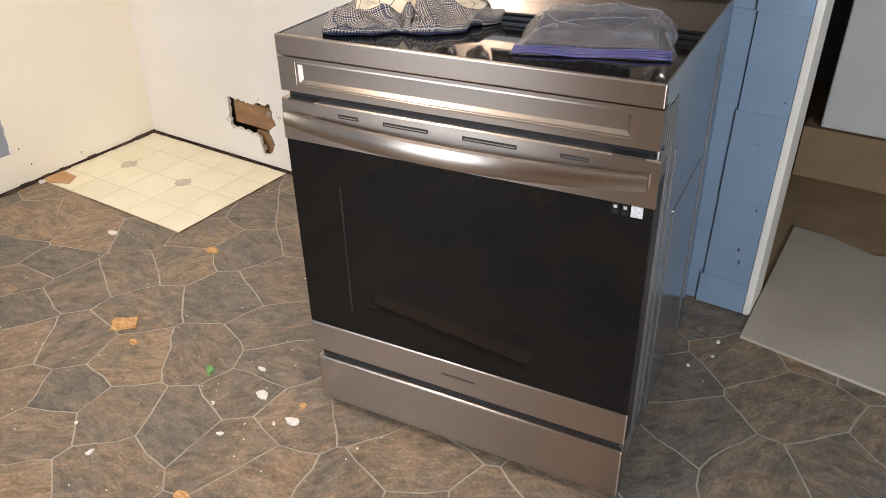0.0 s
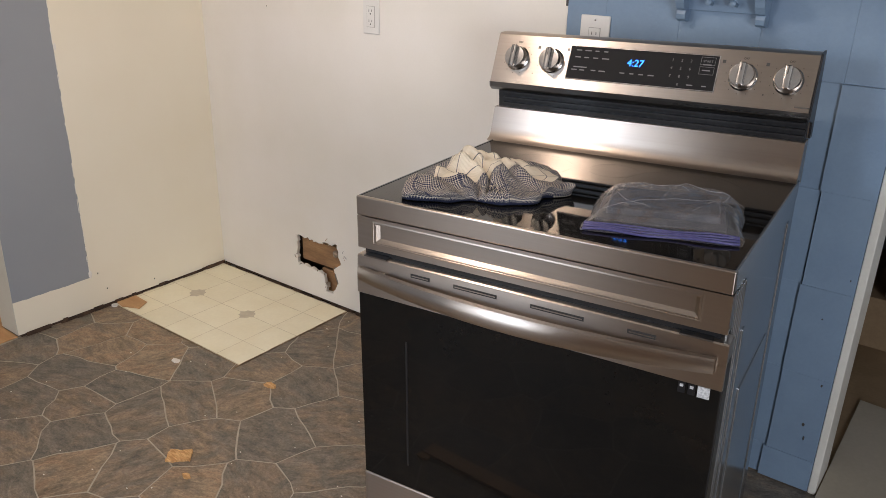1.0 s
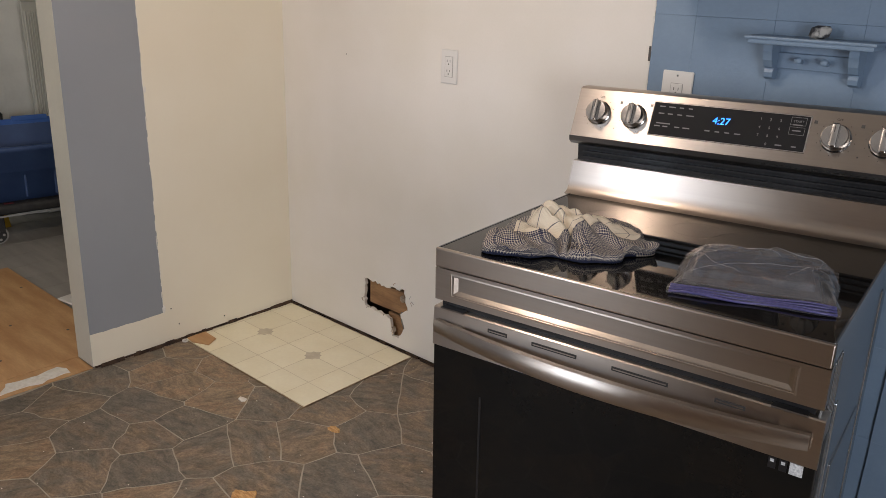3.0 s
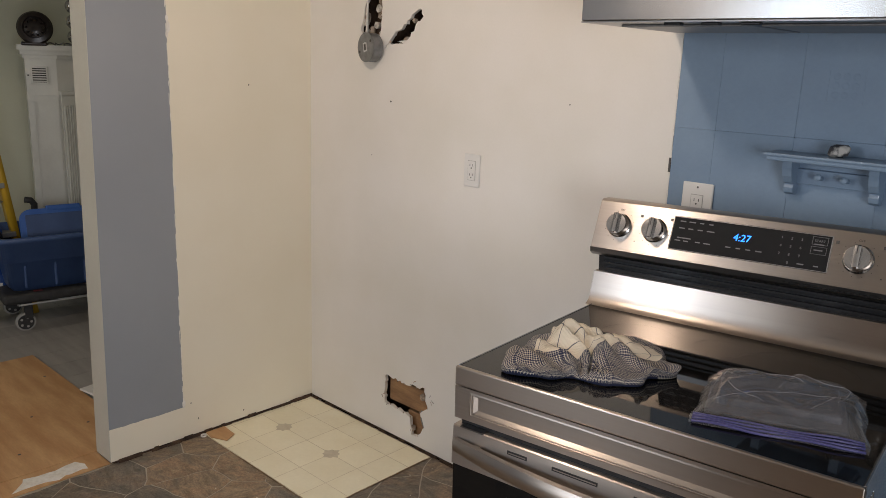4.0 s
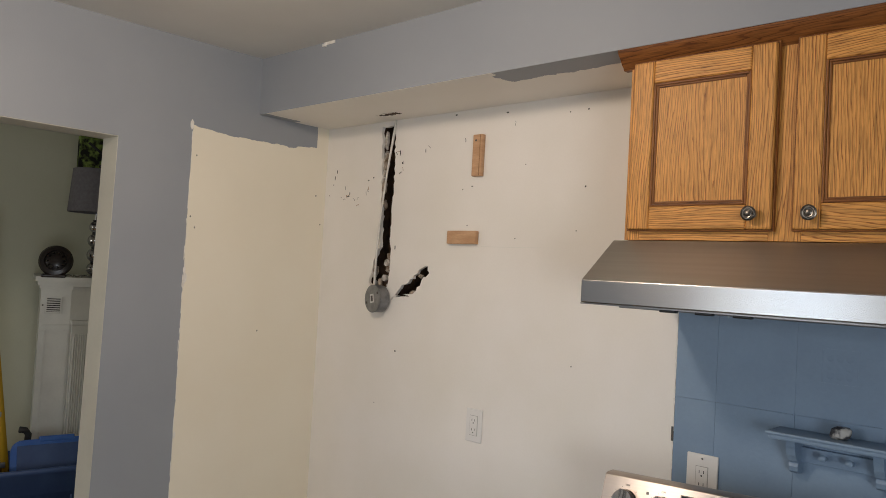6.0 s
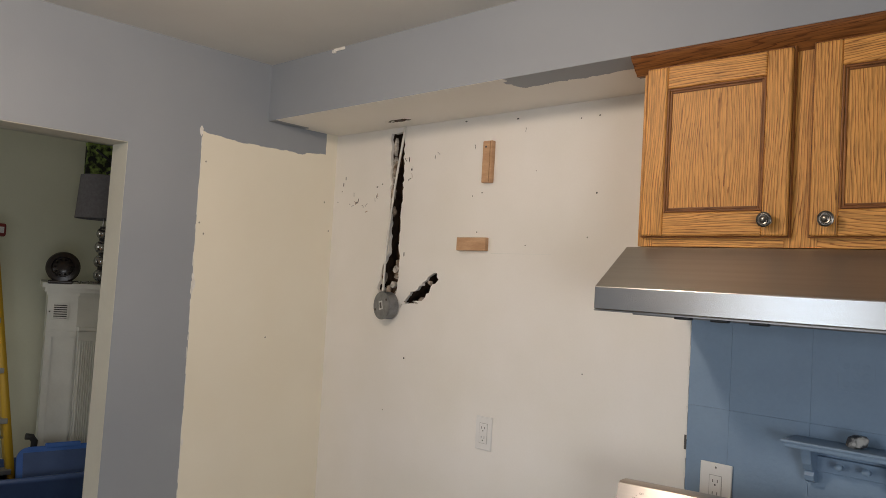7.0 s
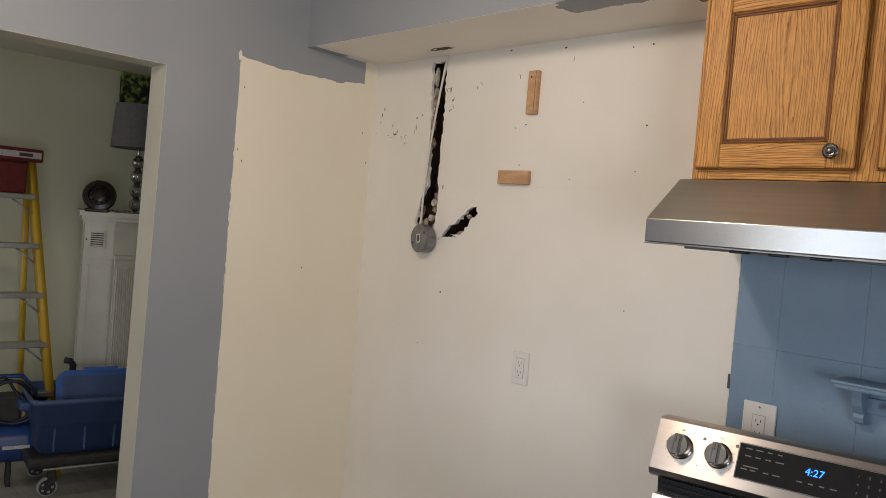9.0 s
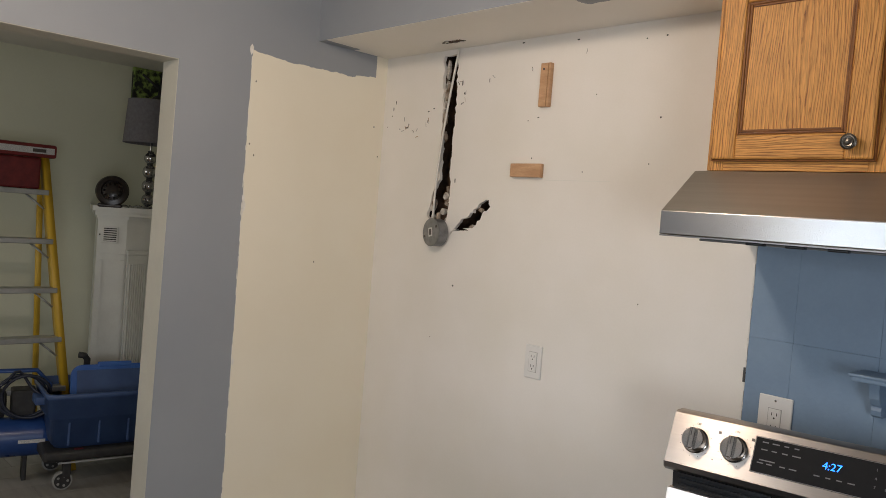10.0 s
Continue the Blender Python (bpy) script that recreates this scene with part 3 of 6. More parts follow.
def wording(text, size, mat, parent, m, align="CENTER", name="lettering"):
    cu = bpy.data.curves.new(name, "FONT")
    cu.body, cu.size, cu.align_x, cu.align_y, cu.extrude = text, size, align, "CENTER", 0.0002
    cu.materials.append(mat)
    ob = new(name, cu)
    ob.parent = parent
    ob.matrix_local = m
    return ob


I4 = Matrix.Identity(4)

# ---- structure ----
CEIL = 2.487
rng = random.Random(4)

# left wall with the wide opening to the next room
left = bmesh.new()
box(left, (-0.12, -0.925, 0.012), (0.0, 0.0, CEIL))
box(left, (-0.12, -2.3, 2.085), (0.0, -0.925, CEIL))
box(left, (-0.12, -4.2, 0.0), (0.0, -2.3, CEIL))
for v in left.verts:
    if abs(v.co.y + 0.925) < 0.001:
        v.co.y = -0.932 + 0.0118 * v.co.z
wall_left = struct("wall_west", left, M_LEFT, "grey-blue painted wall with an unpainted cream patch left by a removed cabinet")
# linings coloured duller than the wall's cream, offsetting the next room's strong light
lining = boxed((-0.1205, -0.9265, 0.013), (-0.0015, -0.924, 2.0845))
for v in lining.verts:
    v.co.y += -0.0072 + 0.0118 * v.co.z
part("jamb_lining", lining, M_JAMB, wall_left, "greyed cream jamb face, coloured duller against the next room's light")
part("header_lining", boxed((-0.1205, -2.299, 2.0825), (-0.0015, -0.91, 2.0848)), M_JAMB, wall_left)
# dark gap, its shade put into the colour, and rough footing where the baseboard was taken off
part("bottom_plate", boxed((-0.115, -0.92, 0.0), (-0.006, 0.0, 0.016)), M_DARK, wall_left)
crumbs = bmesh.new()
for k in range(46):
    y = rng.uniform(-0.92, -0.01)
    box(crumbs, (0.001, y, 0.0), (0.001 + rng.uniform(0.003, 0.009), y + rng.uniform(0.01, 0.05), rng.uniform(0.007, 0.017)))
part("rough_footing", crumbs, M_DARK, wall_left)

# back wall: plaster board with a cut channel, a branch hole and a hole near the floor
channel = ragged([(0.345, 2.242), (0.424, 2.24), (0.432, 2.07), (0.428, 1.79), (0.438, 1.70), (0.425, 1.60), (0.36, 1.58), (0.318, 1.62),
                  (0.335, 1.70), (0.372, 1.76), (0.368, 1.88), (0.358, 2.07)], rng, 0.016, 0.005)
branch = ragged([(0.452, 1.552), (0.50, 1.580), (0.555, 1.578), (0.585, 1.602), (0.65, 1.665), (0.645, 1.69), (0.618, 1.688), (0.565, 1.645), (0.50, 1.605)], rng, 0.012, 0.006)
low_hole = ragged([(0.492, 0.262), (0.60, 0.256), (0.715, 0.268), (0.735, 0.19), (0.700, 0.16), (0.725, 0.105), (0.685, 0.055), (0.655, 0.045), (0.645, 0.125), (0.575, 0.132),
                   (0.490, 0.138)], rng, 0.012, 0.005)
board = sheet([(0.0, 0.012), (1.652, 0.012), (1.652, CEIL), (0.0, CEIL)], [channel, branch, low_hole], 1, 0.0, 0.014)
wall_back = struct("wall_north", board, M_WHITE, "cream-white plaster wall with a cut channel and broken holes")
# near-black sheet carries the cavity's shade in its colour
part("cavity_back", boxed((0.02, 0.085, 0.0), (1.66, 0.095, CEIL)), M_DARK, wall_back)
part("bottom_plate", boxed((0.0, 0.006, 0.0), (1.652, 0.08, 0.014)), M_DARK, wall_back)
part("stud", boxed((0.500, 0.020, 0.150), (0.77, 0.07, 0.248), 0.004), M_STUD, wall_back, "exposed old wooden stud")
part("stud", boxed((0.60, 0.03, 0.02), (0.69, 0.06, 0.135), 0.004), M_STUD, wall_back)
part("conduit_stub", tube(bmesh.new(), [(0.69, 0.03, 0.16), (0.695, 0.026, 0.125), (0.70, 0.04, 0.08)], 0.014), M_ZINC, wall_back, "grey metal conduit stub in the hole")
# broken plaster keys left on the channel's edges
for k, (kx, kz, kw, kh) in enumerate([(0.372, 2.10, 0.018, 0.07), (0.365, 2.00, 0.020, 0.06), (0.376, 1.93, 0.012, 0.04), (0.345, 1.665, 0.02, 0.04), (0.418, 1.675, 0.022, 0.03),
                                      (0.42, 1.725, 0.014, 0.03), (0.372, 1.62, 0.02, 0.04), (0.56, 1.588, 0.025, 0.018), (0.60, 1.655, 0.02, 0.015), (0.70, 0.225, 0.03, 0.03),
                                      (0.65, 0.075, 0.018, 0.03)]):
    bm = bmesh.new()
    bmesh.ops.create_icosphere(bm, subdivisions=2, radius=1.0)
    for v in bm.verts:
        v.co = Vector((kx + v.co.x * kw * 0.5, 0.012 + v.co.y * 0.012, kz + v.co.z * kh * 0.5)) + 0.006 * noise.noise_vector(v.co * 3 + Vector((k, 0, 0)))
    part("plaster_lump", bm, M_GYPSUM, wall_back, smooth=None)
# old plaster strips still clinging inside the channel, and rubble along the lower edge of the branch hole
keys_rng = random.Random(5)
for k, (kx, kz, kw, kh) in enumerate([(0.367, 2.185, 0.016, 0.075), (0.364, 2.12, 0.020, 0.060), (0.361, 2.065, 0.024, 0.055), (0.357, 2.02, 0.026, 0.050), (0.412, 1.700, 0.038, 0.030), (0.418, 1.672, 0.024, 0.022), (0.398, 1.640, 0.030, 0.028),
                                      (0.335, 1.655, 0.020, 0.036), (0.340, 1.610, 0.026, 0.034), (0.420, 1.605, 0.022, 0.026), (0.530, 1.573, 0.020, 0.012), (0.552, 1.568, 0.024, 0.016), (0.575, 1.590, 0.014, 0.020), (0.505, 1.570, 0.014, 0.010)]):
    outline = [(kx + kw * 0.5 * math.cos(a * 0.7) * keys_rng.uniform(0.65, 1.1), kz + kh * 0.5 * math.sin(a * 0.7) * keys_rng.uniform(0.7, 1.1)) for a in range(9)]
    depth = keys_rng.uniform(0.004, 0.010)
    part("plaster_key", prism(bmesh.new(), outline, 1, depth, depth + 0.012), M_KEY, wall_back, smooth=None)
# chipped rim round the holes
for loop, name in ((low_hole, "hole_rim"),):
    bm = bmesh.new()
    for (x, z) in loop[::3]:
        s = rng.uniform(0.0015, 0.0045)
        bmesh.ops.create_icosphere(bm, subdivisions=1, radius=s, matrix=Matrix.Translation((x + rng.uniform(-0.003, 0.003), 0.001, z + rng.uniform(-0.003, 0.003))) @ Matrix.Diagonal((1, 0.3, 1.4, 1)))
    part(name, bm, M_GYPSUM, wall_back, smooth=None)
crumbs = bmesh.new()
for k in range(60):
    x = rng.uniform(0.01, 1.6)
    box(crumbs, (x, -rng.uniform(0.003, 0.010), 0.0), (x + rng.uniform(0.01, 0.05), -0.001, rng.uniform(0.004, 0.011)))
part("rough_footing", crumbs, M_DARK, wall_back)
# nail holes, scuffs and filler marks
for k, (x, z, w, h) in enumerate([(0.493, 1.362, 0.010, 0.008), (1.321, 1.967, 0.007, 0.007), (1.294, 1.827, 0.005, 0.005), (1.319, 2.212, 0.008, 0.006), (0.062, 2.049, 0.006, 0.02),
                                  (0.075, 2.075, 0.005, 0.018), (0.055, 2.02, 0.006, 0.006), (0.155, 1.969, 0.022, 0.006), (0.165, 1.98, 0.005, 0.014), (0.11, 1.965, 0.005, 0.005),
                                  (0.03, 1.975, 0.005, 0.005), (0.28, 2.03, 0.012, 0.006), (0.31, 2.04, 0.010, 0.006), (0.46, 2.13, 0.006, 0.025), (0.475, 2.09, 0.008, 0.010),
                                  (0.60, 2.13, 0.004, 0.018), (0.845, 1.985, 0.010, 0.004), (0.80, 1.975, 0.005, 0.005), (0.83, 1.845, 0.005, 0.006), (0.75, 2.25, 0.012, 0.006),
                                  (1.25, 2.21, 0.006, 0.005), (1.08, 2.05, 0.004, 0.004), (1.30, 1.40, 0.005, 0.005), (0.99, 2.235, 0.012, 0.006), (0.39, 1.15, 0.005, 0.005),
                                  (1.05, 1.80, 0.006, 0.004), (0.46, 1.76, 0.006, 0.020)]):
    bm = bmesh.new()
    bmesh.ops.create_icosphere(bm, subdivisions=1, radius=0.5, matrix=Matrix.Translation((x, -0.0005, z)) @ Matrix.Diagonal((w, 0.002, h, 1)))
    part("nail_hole", bm, M_INK, wall_back, smooth=None)
scuff_rng = random.Random(21)
for cx, cz, n in ((0.150, 1.985, 4), (0.215, 1.950, 3), (0.285, 1.990, 3), (0.462, 2.105, 3), (0.470, 2.060, 2), (0.610, 2.120, 1), (0.80, 2.16, 1), (1.02, 2.165, 1), (0.655, 0.285, 3), (0.765, 0.225, 3), (0.50, 0.135, 3)):
    for k in range(n):
        x, z = cx + scuff_rng.uniform(-0.022, 0.022), cz + scuff_rng.uniform(-0.03, 0.03)
        a = scuff_rng.uniform(0.6, 2.6)
        path = []
        for s in range(4):
            path.append((x, -0.0002, z))
            a += scuff_rng.uniform(-0.7, 0.7)
            x, z = x + 0.0055 * math.cos(a), z + 0.0055 * math.sin(a)
        part("scuff", tube(bmesh.new(), path, scuff_rng.uniform(0.0006, 0.0014), 5), M_STUD if k % 2 else M_INK, wall_back)
# faint scribed line under the upper block and the torn paint edge beside the blue tiles
part("scratch", boxed((0.90, -0.0008, 1.7695), (1.16, 0.0004, 1.7715)), M_TRIM, wall_back)
edge = bmesh.new()
z = 0.95
while z < 1.61:
    h = rng.uniform(0.006, 0.03)
    box(edge, (1.6525 - rng.uniform(0.001, 0.0045), -0.0008, z), (1.6545, 0.0005, z + h))
    z += h + rng.uniform(0.0, 0.035)
part("torn_paint_edge", edge, M_FLAKE, wall_back)
part("dark_gouge", boxed((1.647, -0.0022, 1.235), (1.653, 0.0005, 1.275)), M_INK, wall_back)

# blue part of the back wall, behind the stove, and the jamb beside it
wall_blue = struct("wall_north_blue", boxed((1.653, 0.004, 0.0), (2.52, 0.12, CEIL)), M_BLUE, "blue painted wall covered with painted-over tiles")
part("door_jamb", boxed((2.5205, -0.012, 0.0), (2.541, 0.135, 2.1), 0.003), M_TRIM, wall_blue, "thin cream painted jamb")
struct("wall_north_east", boxed((3.5, 0.0, 0.0), (4.4, 0.12, CEIL)), M_BLUE, "blue painted wall beside the doorway")
struct("wall_north_header", boxed((2.541, 0.0, 2.1), (3.5, 0.12, CEIL)), M_BLUE, "blue wall above the doorway")
struct("wall_east", sheet([(-4.3, 0.0), (0.12, 0.0), (0.12, CEIL), (-4.3, CEIL)], [[(-3.4, 0.65), (-2.2, 0.65), (-2.2, 1.75), (-3.4, 1.75)]], 0, 4.4, 4.5), M_GREY,
       "unseen grey-blue painted wall with an added window")
# unseen wall, its brown panelling added to darken reflections in the stove's steel
struct("wall_south", sheet([(0.0, 0.0), (4.4, 0.0), (4.4, CEIL), (0.0, CEIL)], [[(0.15, 0.75), (1.5, 0.75), (1.5, 2.1), (0.15, 2.1)]], 1, -4.3, -4.2), M_PANEL,
       "unseen wall with a wide window, brown for the steel to reflect")
struct("ceiling", boxed((-0.12, -4.3, CEIL), (4.5, 0.12, CEIL + 0.1)), M_CEIL, "off-white painted ceiling", "ceiling")
soffit = struct("soffit", boxed((0.0, -0.35, 2.262), (4.4, 0.0, CEIL)), M_SOFFIT, "boxed soffit with a grey-blue front and patchy cream underside", "soffit")
# torn hole in the soffit's underside above the channel, and a peel at the ceiling line
tear = random.Random(17)
# flat near-black plate stands in for the hole's dark inside
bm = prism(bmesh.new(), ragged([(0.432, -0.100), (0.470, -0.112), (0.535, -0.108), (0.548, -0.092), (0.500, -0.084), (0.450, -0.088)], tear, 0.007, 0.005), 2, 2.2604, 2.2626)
part("torn_hole_shade", bm, M_DARK, soffit, smooth=None)
for k in range(7):
    fx, fy, fs = tear.uniform(0.43, 0.56), tear.choice((-0.113, -0.083)) + tear.uniform(-0.004, 0.004), tear.uniform(0.004, 0.009)
    part("torn_flap", prism(bmesh.new(), ragged([(fx - fs, fy - fs * 0.5), (fx + fs, fy - fs * 0.4), (fx + fs * 0.6, fy + fs * 0.6), (fx - fs * 0.7, fy + fs * 0.5)], tear, 0.004, 0.0015), 2, 2.2585, 2.2606), M_KEY if k % 2 else M_FLAKE, soffit, smooth=None)
bm = bmesh.new()
box(bm, (0.40, -0.353, 2.476), (0.46, -0.349, 2.486))
box(bm, (0.395, -0.358, 2.470), (0.41, -0.349, 2.480))
part("paint_peel", bm, M_FLAKE, soffit)
bm = bmesh.new()
for a, b in (((0.0005, -0.6625, 0.15), (0.0022, -0.6565, 2.15)),):
    z = a[2]
    while z < b[2]:
        h = rng.uniform(0.01, 0.06)
        y = -0.633 + rng.uniform(-0.003, 0.002)
        box(bm, (0.0, y, z), (0.0014, y + 0.002, z + h))
        z += h + rng.uniform(0.0, 0.05)
for y0, z0, s in ((-0.636, 2.172, 0.017), (-0.630, 1.63, 0.012), (-0.626, 1.60, 0.018), (-0.632, 1.575, 0.012), (-0.630, 0.155, 0.016), (-0.627, 1.02, 0.012)):
    bmesh.ops.create_icosphere(bm, subdivisions=1, radius=s, matrix=Matrix.Translation((0, y0, z0)) @ Matrix.Diagonal((0.10, 0.5, 1.2, 1)))
part("torn_paint_edge", bm, M_FLAKE, wall_left, smooth=None)
for k, (y, z) in enumerate([(-0.61, 2.06), (-0.62, 1.83), (-0.60, 1.79), (-0.30, 1.40), (-0.02, 1.85), (-0.05, 1.97), (-0.57, 0.075), (-0.36, 0.045), (-0.60, 0.15)]):
    bm = bmesh.new()
    bmesh.ops.create_icosphere(bm, subdivisions=1, radius=0.5, matrix=Matrix.Translation((0.0005, y, z)) @ Matrix.Diagonal((0.002, 0.006, 0.008, 1)))
    part("nail_hole", bm, M_INK, wall_left, smooth=None)

# next room: walls, ceiling, floor
struct("next_room_wall_west", boxed((-3.0, -3.7, 0.0), (-2.9, 1.1, CEIL)), M_GREEN, "pale green painted wall of the next room")
struct("next_room_wall_north", boxed((-2.9, 1.0, 0.0), (-0.12, 1.1, CEIL)), M_GREEN, "pale green painted wall of the next room")
struct("next_room_wall_east", boxed((-0.12, 0.13, 0.0), (-0.05, 1.1, CEIL)), M_GREEN, "pale green painted wall of the next room")
struct("next_room_wall_south", sheet([(-2.9, 0.0), (0.0, 0.0), (0.0, CEIL), (-2.9, CEIL)], [[(-2.55, 0.9), (-1.25, 0.9), (-1.25, 2.1), (-2.55, 2.1)]], 1, -3.7, -3.6), M_GREEN,
       "unseen pale green wall with an added window")
struct("next_room_ceiling", boxed((-3.0, -3.7, CEIL), (-0.121, 1.1, CEIL + 0.1)), M_CEIL, "off-white ceiling of the next room", "ceiling")

# room beyond the doorway
struct("back_room_wall_north", boxed((2.0, 2.2, 0.0), (4.5, 2.3, CEIL)), M_GREY, "dim wall of the room beyond the doorway")
# coloured near-black for the shade in the gap beside the appliance
struct("back_room_wall_west", boxed((2.0, 0.121, 0.0), (2.1, 2.2, CEIL)), M_DARK, "wall of the room beyond the doorway, coloured near-black for its shade")
struct("back_room_wall_east", boxed((4.4, 0.121, 0.0), (4.5, 2.2, CEIL)), M_GREY, "dim wall of the room beyond the doorway")
struct("back_room_ceiling", boxed((2.0, 0.121, CEIL), (4.5, 2.3, CEIL + 0.1)), M_CEIL, "ceiling of the room beyond the doorway", "ceiling")

# ---- stove ----
W = 0.748
stove = thing("electric_range", pose(1.722, -0.926, 0.0, 0, -1.2, 5.3), "stainless electric range with black glass door pulled from the wall", "stove")


def brow(lo, hi, b=0.003, seg=2):
    return boxed(lo, hi, b, seg)


body = part("body", brow((0.006, 0.035, 0.035), (W - 0.006, 0.645, 0.905), 0.004), M_SIDE, stove, "grey enamelled side panels with pressed ribs")
for k in range(5):
    part("side_rib", brow((W - 0.008, 0.05 + 0.017 * k, 0.06), (W - 0.003, 0.058 + 0.017 * k, 0.86), 0.002), M_SIDE, body)
for lo, hi in (((W - 0.008, 0.17, 0.10), (W - 0.0035, 0.19, 0.74)), ((W - 0.008, 0.24, 0.06), (W - 0.0035, 0.52, 0.58)), ((W - 0.008, 0.56, 0.06), (W - 0.0035, 0.58, 0.83))):
    part("side_panel_ridge", brow(lo, hi, 0.002), M_SIDE, body)
part("kick_base", boxed((0.03, 0.06, 0.012), (W - 0.03, 0.60, 0.05)), M_BLACK, stove)
for fx, fy in ((0.05, 0.075), (W - 0.05, 0.075), (0.05, 0.58), (W - 0.05, 0.58)):
    part("leg", lathe(bmesh.new(), [(0.016, -0.006 - (0.012 if fx > 0.3 else 0)), (0.018, 0.0), (0.010, 0.004), (0.010, 0.03)], 14, Matrix.Translation((fx, fy, 0.001))), M_BLACK, stove, "black levelling leg")
# cooktop: stainless front band and rims round black glass
part("cooktop_glass", brow((0.0046, 0.0046, 0.900), (W - 0.0046, 0.590, 0.9170), 0.001), M_COOK, stove, "black ceramic glass cooktop")
part("front_band", brow((0.0, -0.006, 0.878), (W, 0.0042, 0.9185), 0.0028, 3), M_STEEL, stove, "brushed stainless front band")
for lo, hi in (((0.0, 0.0045, 0.880), (0.0042, 0.60, 0.9185)), ((W - 0.0042, 0.0045, 0.880), (W, 0.60, 0.9185))):
    part("side_rim", brow(lo, hi, 0.0012), M_SIDE, stove)
for cx, cy, rr in ((0.20, 0.155, 0.115), (0.20, 0.42, 0.085), (0.545, 0.155, 0.095), (0.545, 0.41, 0.125), (0.375, 0.46, 0.055)):
    for r2 in (rr,):
        part("burner_ring", lathe(bmesh.new(), [(r2 - 0.0007, 0.9168), (r2 - 0.0007, 0.91715), (r2, 0.91715), (r2, 0.9168)], 56, Matrix.Translation((cx, cy, 0)), True), M_RING, stove)
# vent band below the cooktop with a long pressed recess
part("vent_band_core", boxed((0.001, 0.0045, 0.808), (W - 0.001, 0.03, 0.875)), M_STEEL, stove)
bm = sheet([(0.0, 0.807), (W, 0.807), (W, 0.876), (0.0, 0.876)], [[(0.0445, 0.8245), (0.6975, 0.8245), (0.6975, 0.8635), (0.0445, 0.8635)]], 1, -0.004, 0.0044)
part("vent_band", bm, M_STEEL, stove, "brushed stainless band with a long pressed recess")
bm = bmesh.new()
L0, L1, Z0, Z1 = 0.040, 0.702, 0.8215, 0.8665
outer = [(L0, Z0), (L1, Z0), (L1, Z1), (L0, Z1)]
inner = [(L0 + 0.012, Z0 + 0.010), (L1 - 0.012, Z0 + 0.010), (L1 - 0.012, Z1 - 0.004), (L0 + 0.012, Z1 - 0.004)]
rim = [(L0 - 0.003, Z0 - 0.003), (L1 + 0.003, Z0 - 0.003), (L1 + 0.003, Z1 + 0.003), (L0 - 0.003, Z1 + 0.003)]
va, vb, vc = ([bm.verts.new((x, d, z)) for x, z in loop] for loop, d in ((rim, -0.0041), (outer, -0.0047), (inner, 0.0040)))
for p, q in ((va, vb), (vb, vc)):
    for k in range(4):
        bm.faces.new((p[k], p[(k + 1) % 4], q[(k + 1) % 4], q[k]))
bm.faces.new(vc)
part("pressed_recess", bm, M_STEEL, stove, smooth=None)
part("dark_gap", boxed((0.012, 0.006, 0.785), (W - 0.012, 0.04, 0.812)), M_BLACK, stove)
# oven door
door = part("oven_door", brow((0.001, -0.006, 0.172), (W + 0.006, 0.034, 0.7575), 0.002), M_BLACK, stove, "oven door of black glass between stainless bands")
part("top_rail", prism(bmesh.new(), [(-0.0125, 0.708), (-0.012, 0.752), (-0.0110, 0.757), (-0.0085, 0.790), (-0.0060, 0.7925), (0.034, 0.7925), (0.034, 0.758), (0.010, 0.758), (0.010, 0.708)], 0, 0.001, W + 0.006), M_STEEL, door, "brushed stainless top rail with vent slots")
part("bottom_rail", brow((0.001, -0.012, 0.171), (W + 0.006, 0.010, 0.250), 0.003), M_STEEL, door, "brushed stainless bottom rail")
part("door_glass", brow((0.003, -0.0105, 0.2505), (W + 0.004, 0.006, 0.7075), 0.001), M_GLASS, door, "dark reflective oven glass")
part("inner_window_edge", boxed((0.12, -0.0112, 0.31), (0.1245, -0.0104, 0.62)), M_BLACK, door)
for sx, sw in ((0.135, 0.045), (0.235, 0.095), (0.40, 0.105), (0.585, 0.05)):
    part("vent_slot", boxed((sx, -0.0106, 0.770), (sx + sw, -0.005, 0.778)), M_SOCKET, door)
    part("vent_slat", boxed((sx + 0.003, -0.0112, 0.7726), (sx + sw - 0.003, -0.0104, 0.7746)), M_STEEL, door)
part("hinge_slot", boxed((0.02, -0.0123, 0.7927), (0.075, 0.004, 0.7955)), M_STEEL_D, door)
part("hinge_slot", boxed((W - 0.075, -0.0123, 0.7927), (W - 0.02, 0.004, 0.7955)), M_STEEL_D, door)
# bowed handle
bm = bmesh.new()
N = 36
rings = []
for k in range(N + 1):
    f = k / N
    u = 0.012 + f * (W - 0.022)
    bow = 1 - (2 * f - 1) ** 2
    v = -0.019 - 0.037 * bow
    zc = 0.755 - 0.004 * bow
    h = 0.0135 + 0.0045 * bow
    t = 0.007 + 0.003 * bow
    prof = [(t, -h), (-t * 0.6, -h), (-t, -h * 0.6), (-t, h * 0.35), (-t * 0.3, h), (t, h)]
    rings.append([bm.verts.new((u, v + a, zc + b)) for a, b in prof])
for a, b in zip(rings, rings[1:]):
    for k in range(6):
        bm.faces.new((a[k], a[(k + 1) % 6], b[(k + 1) % 6], b[k]))
bm.faces.new(rings[0])
bm.faces.new(rings[-1][::-1])
bmesh.ops.recalc_face_normals(bm, faces=bm.faces[:])
handle = part("handle", bm, M_STEEL, door, "bowed brushed stainless handle", smooth=50)
for hx in (0.055, W - 0.06):
    part("handle_post", boxed((hx, -0.026, 0.748), (hx + 0.022, -0.011, 0.766), 0.003), M_STEEL, door)
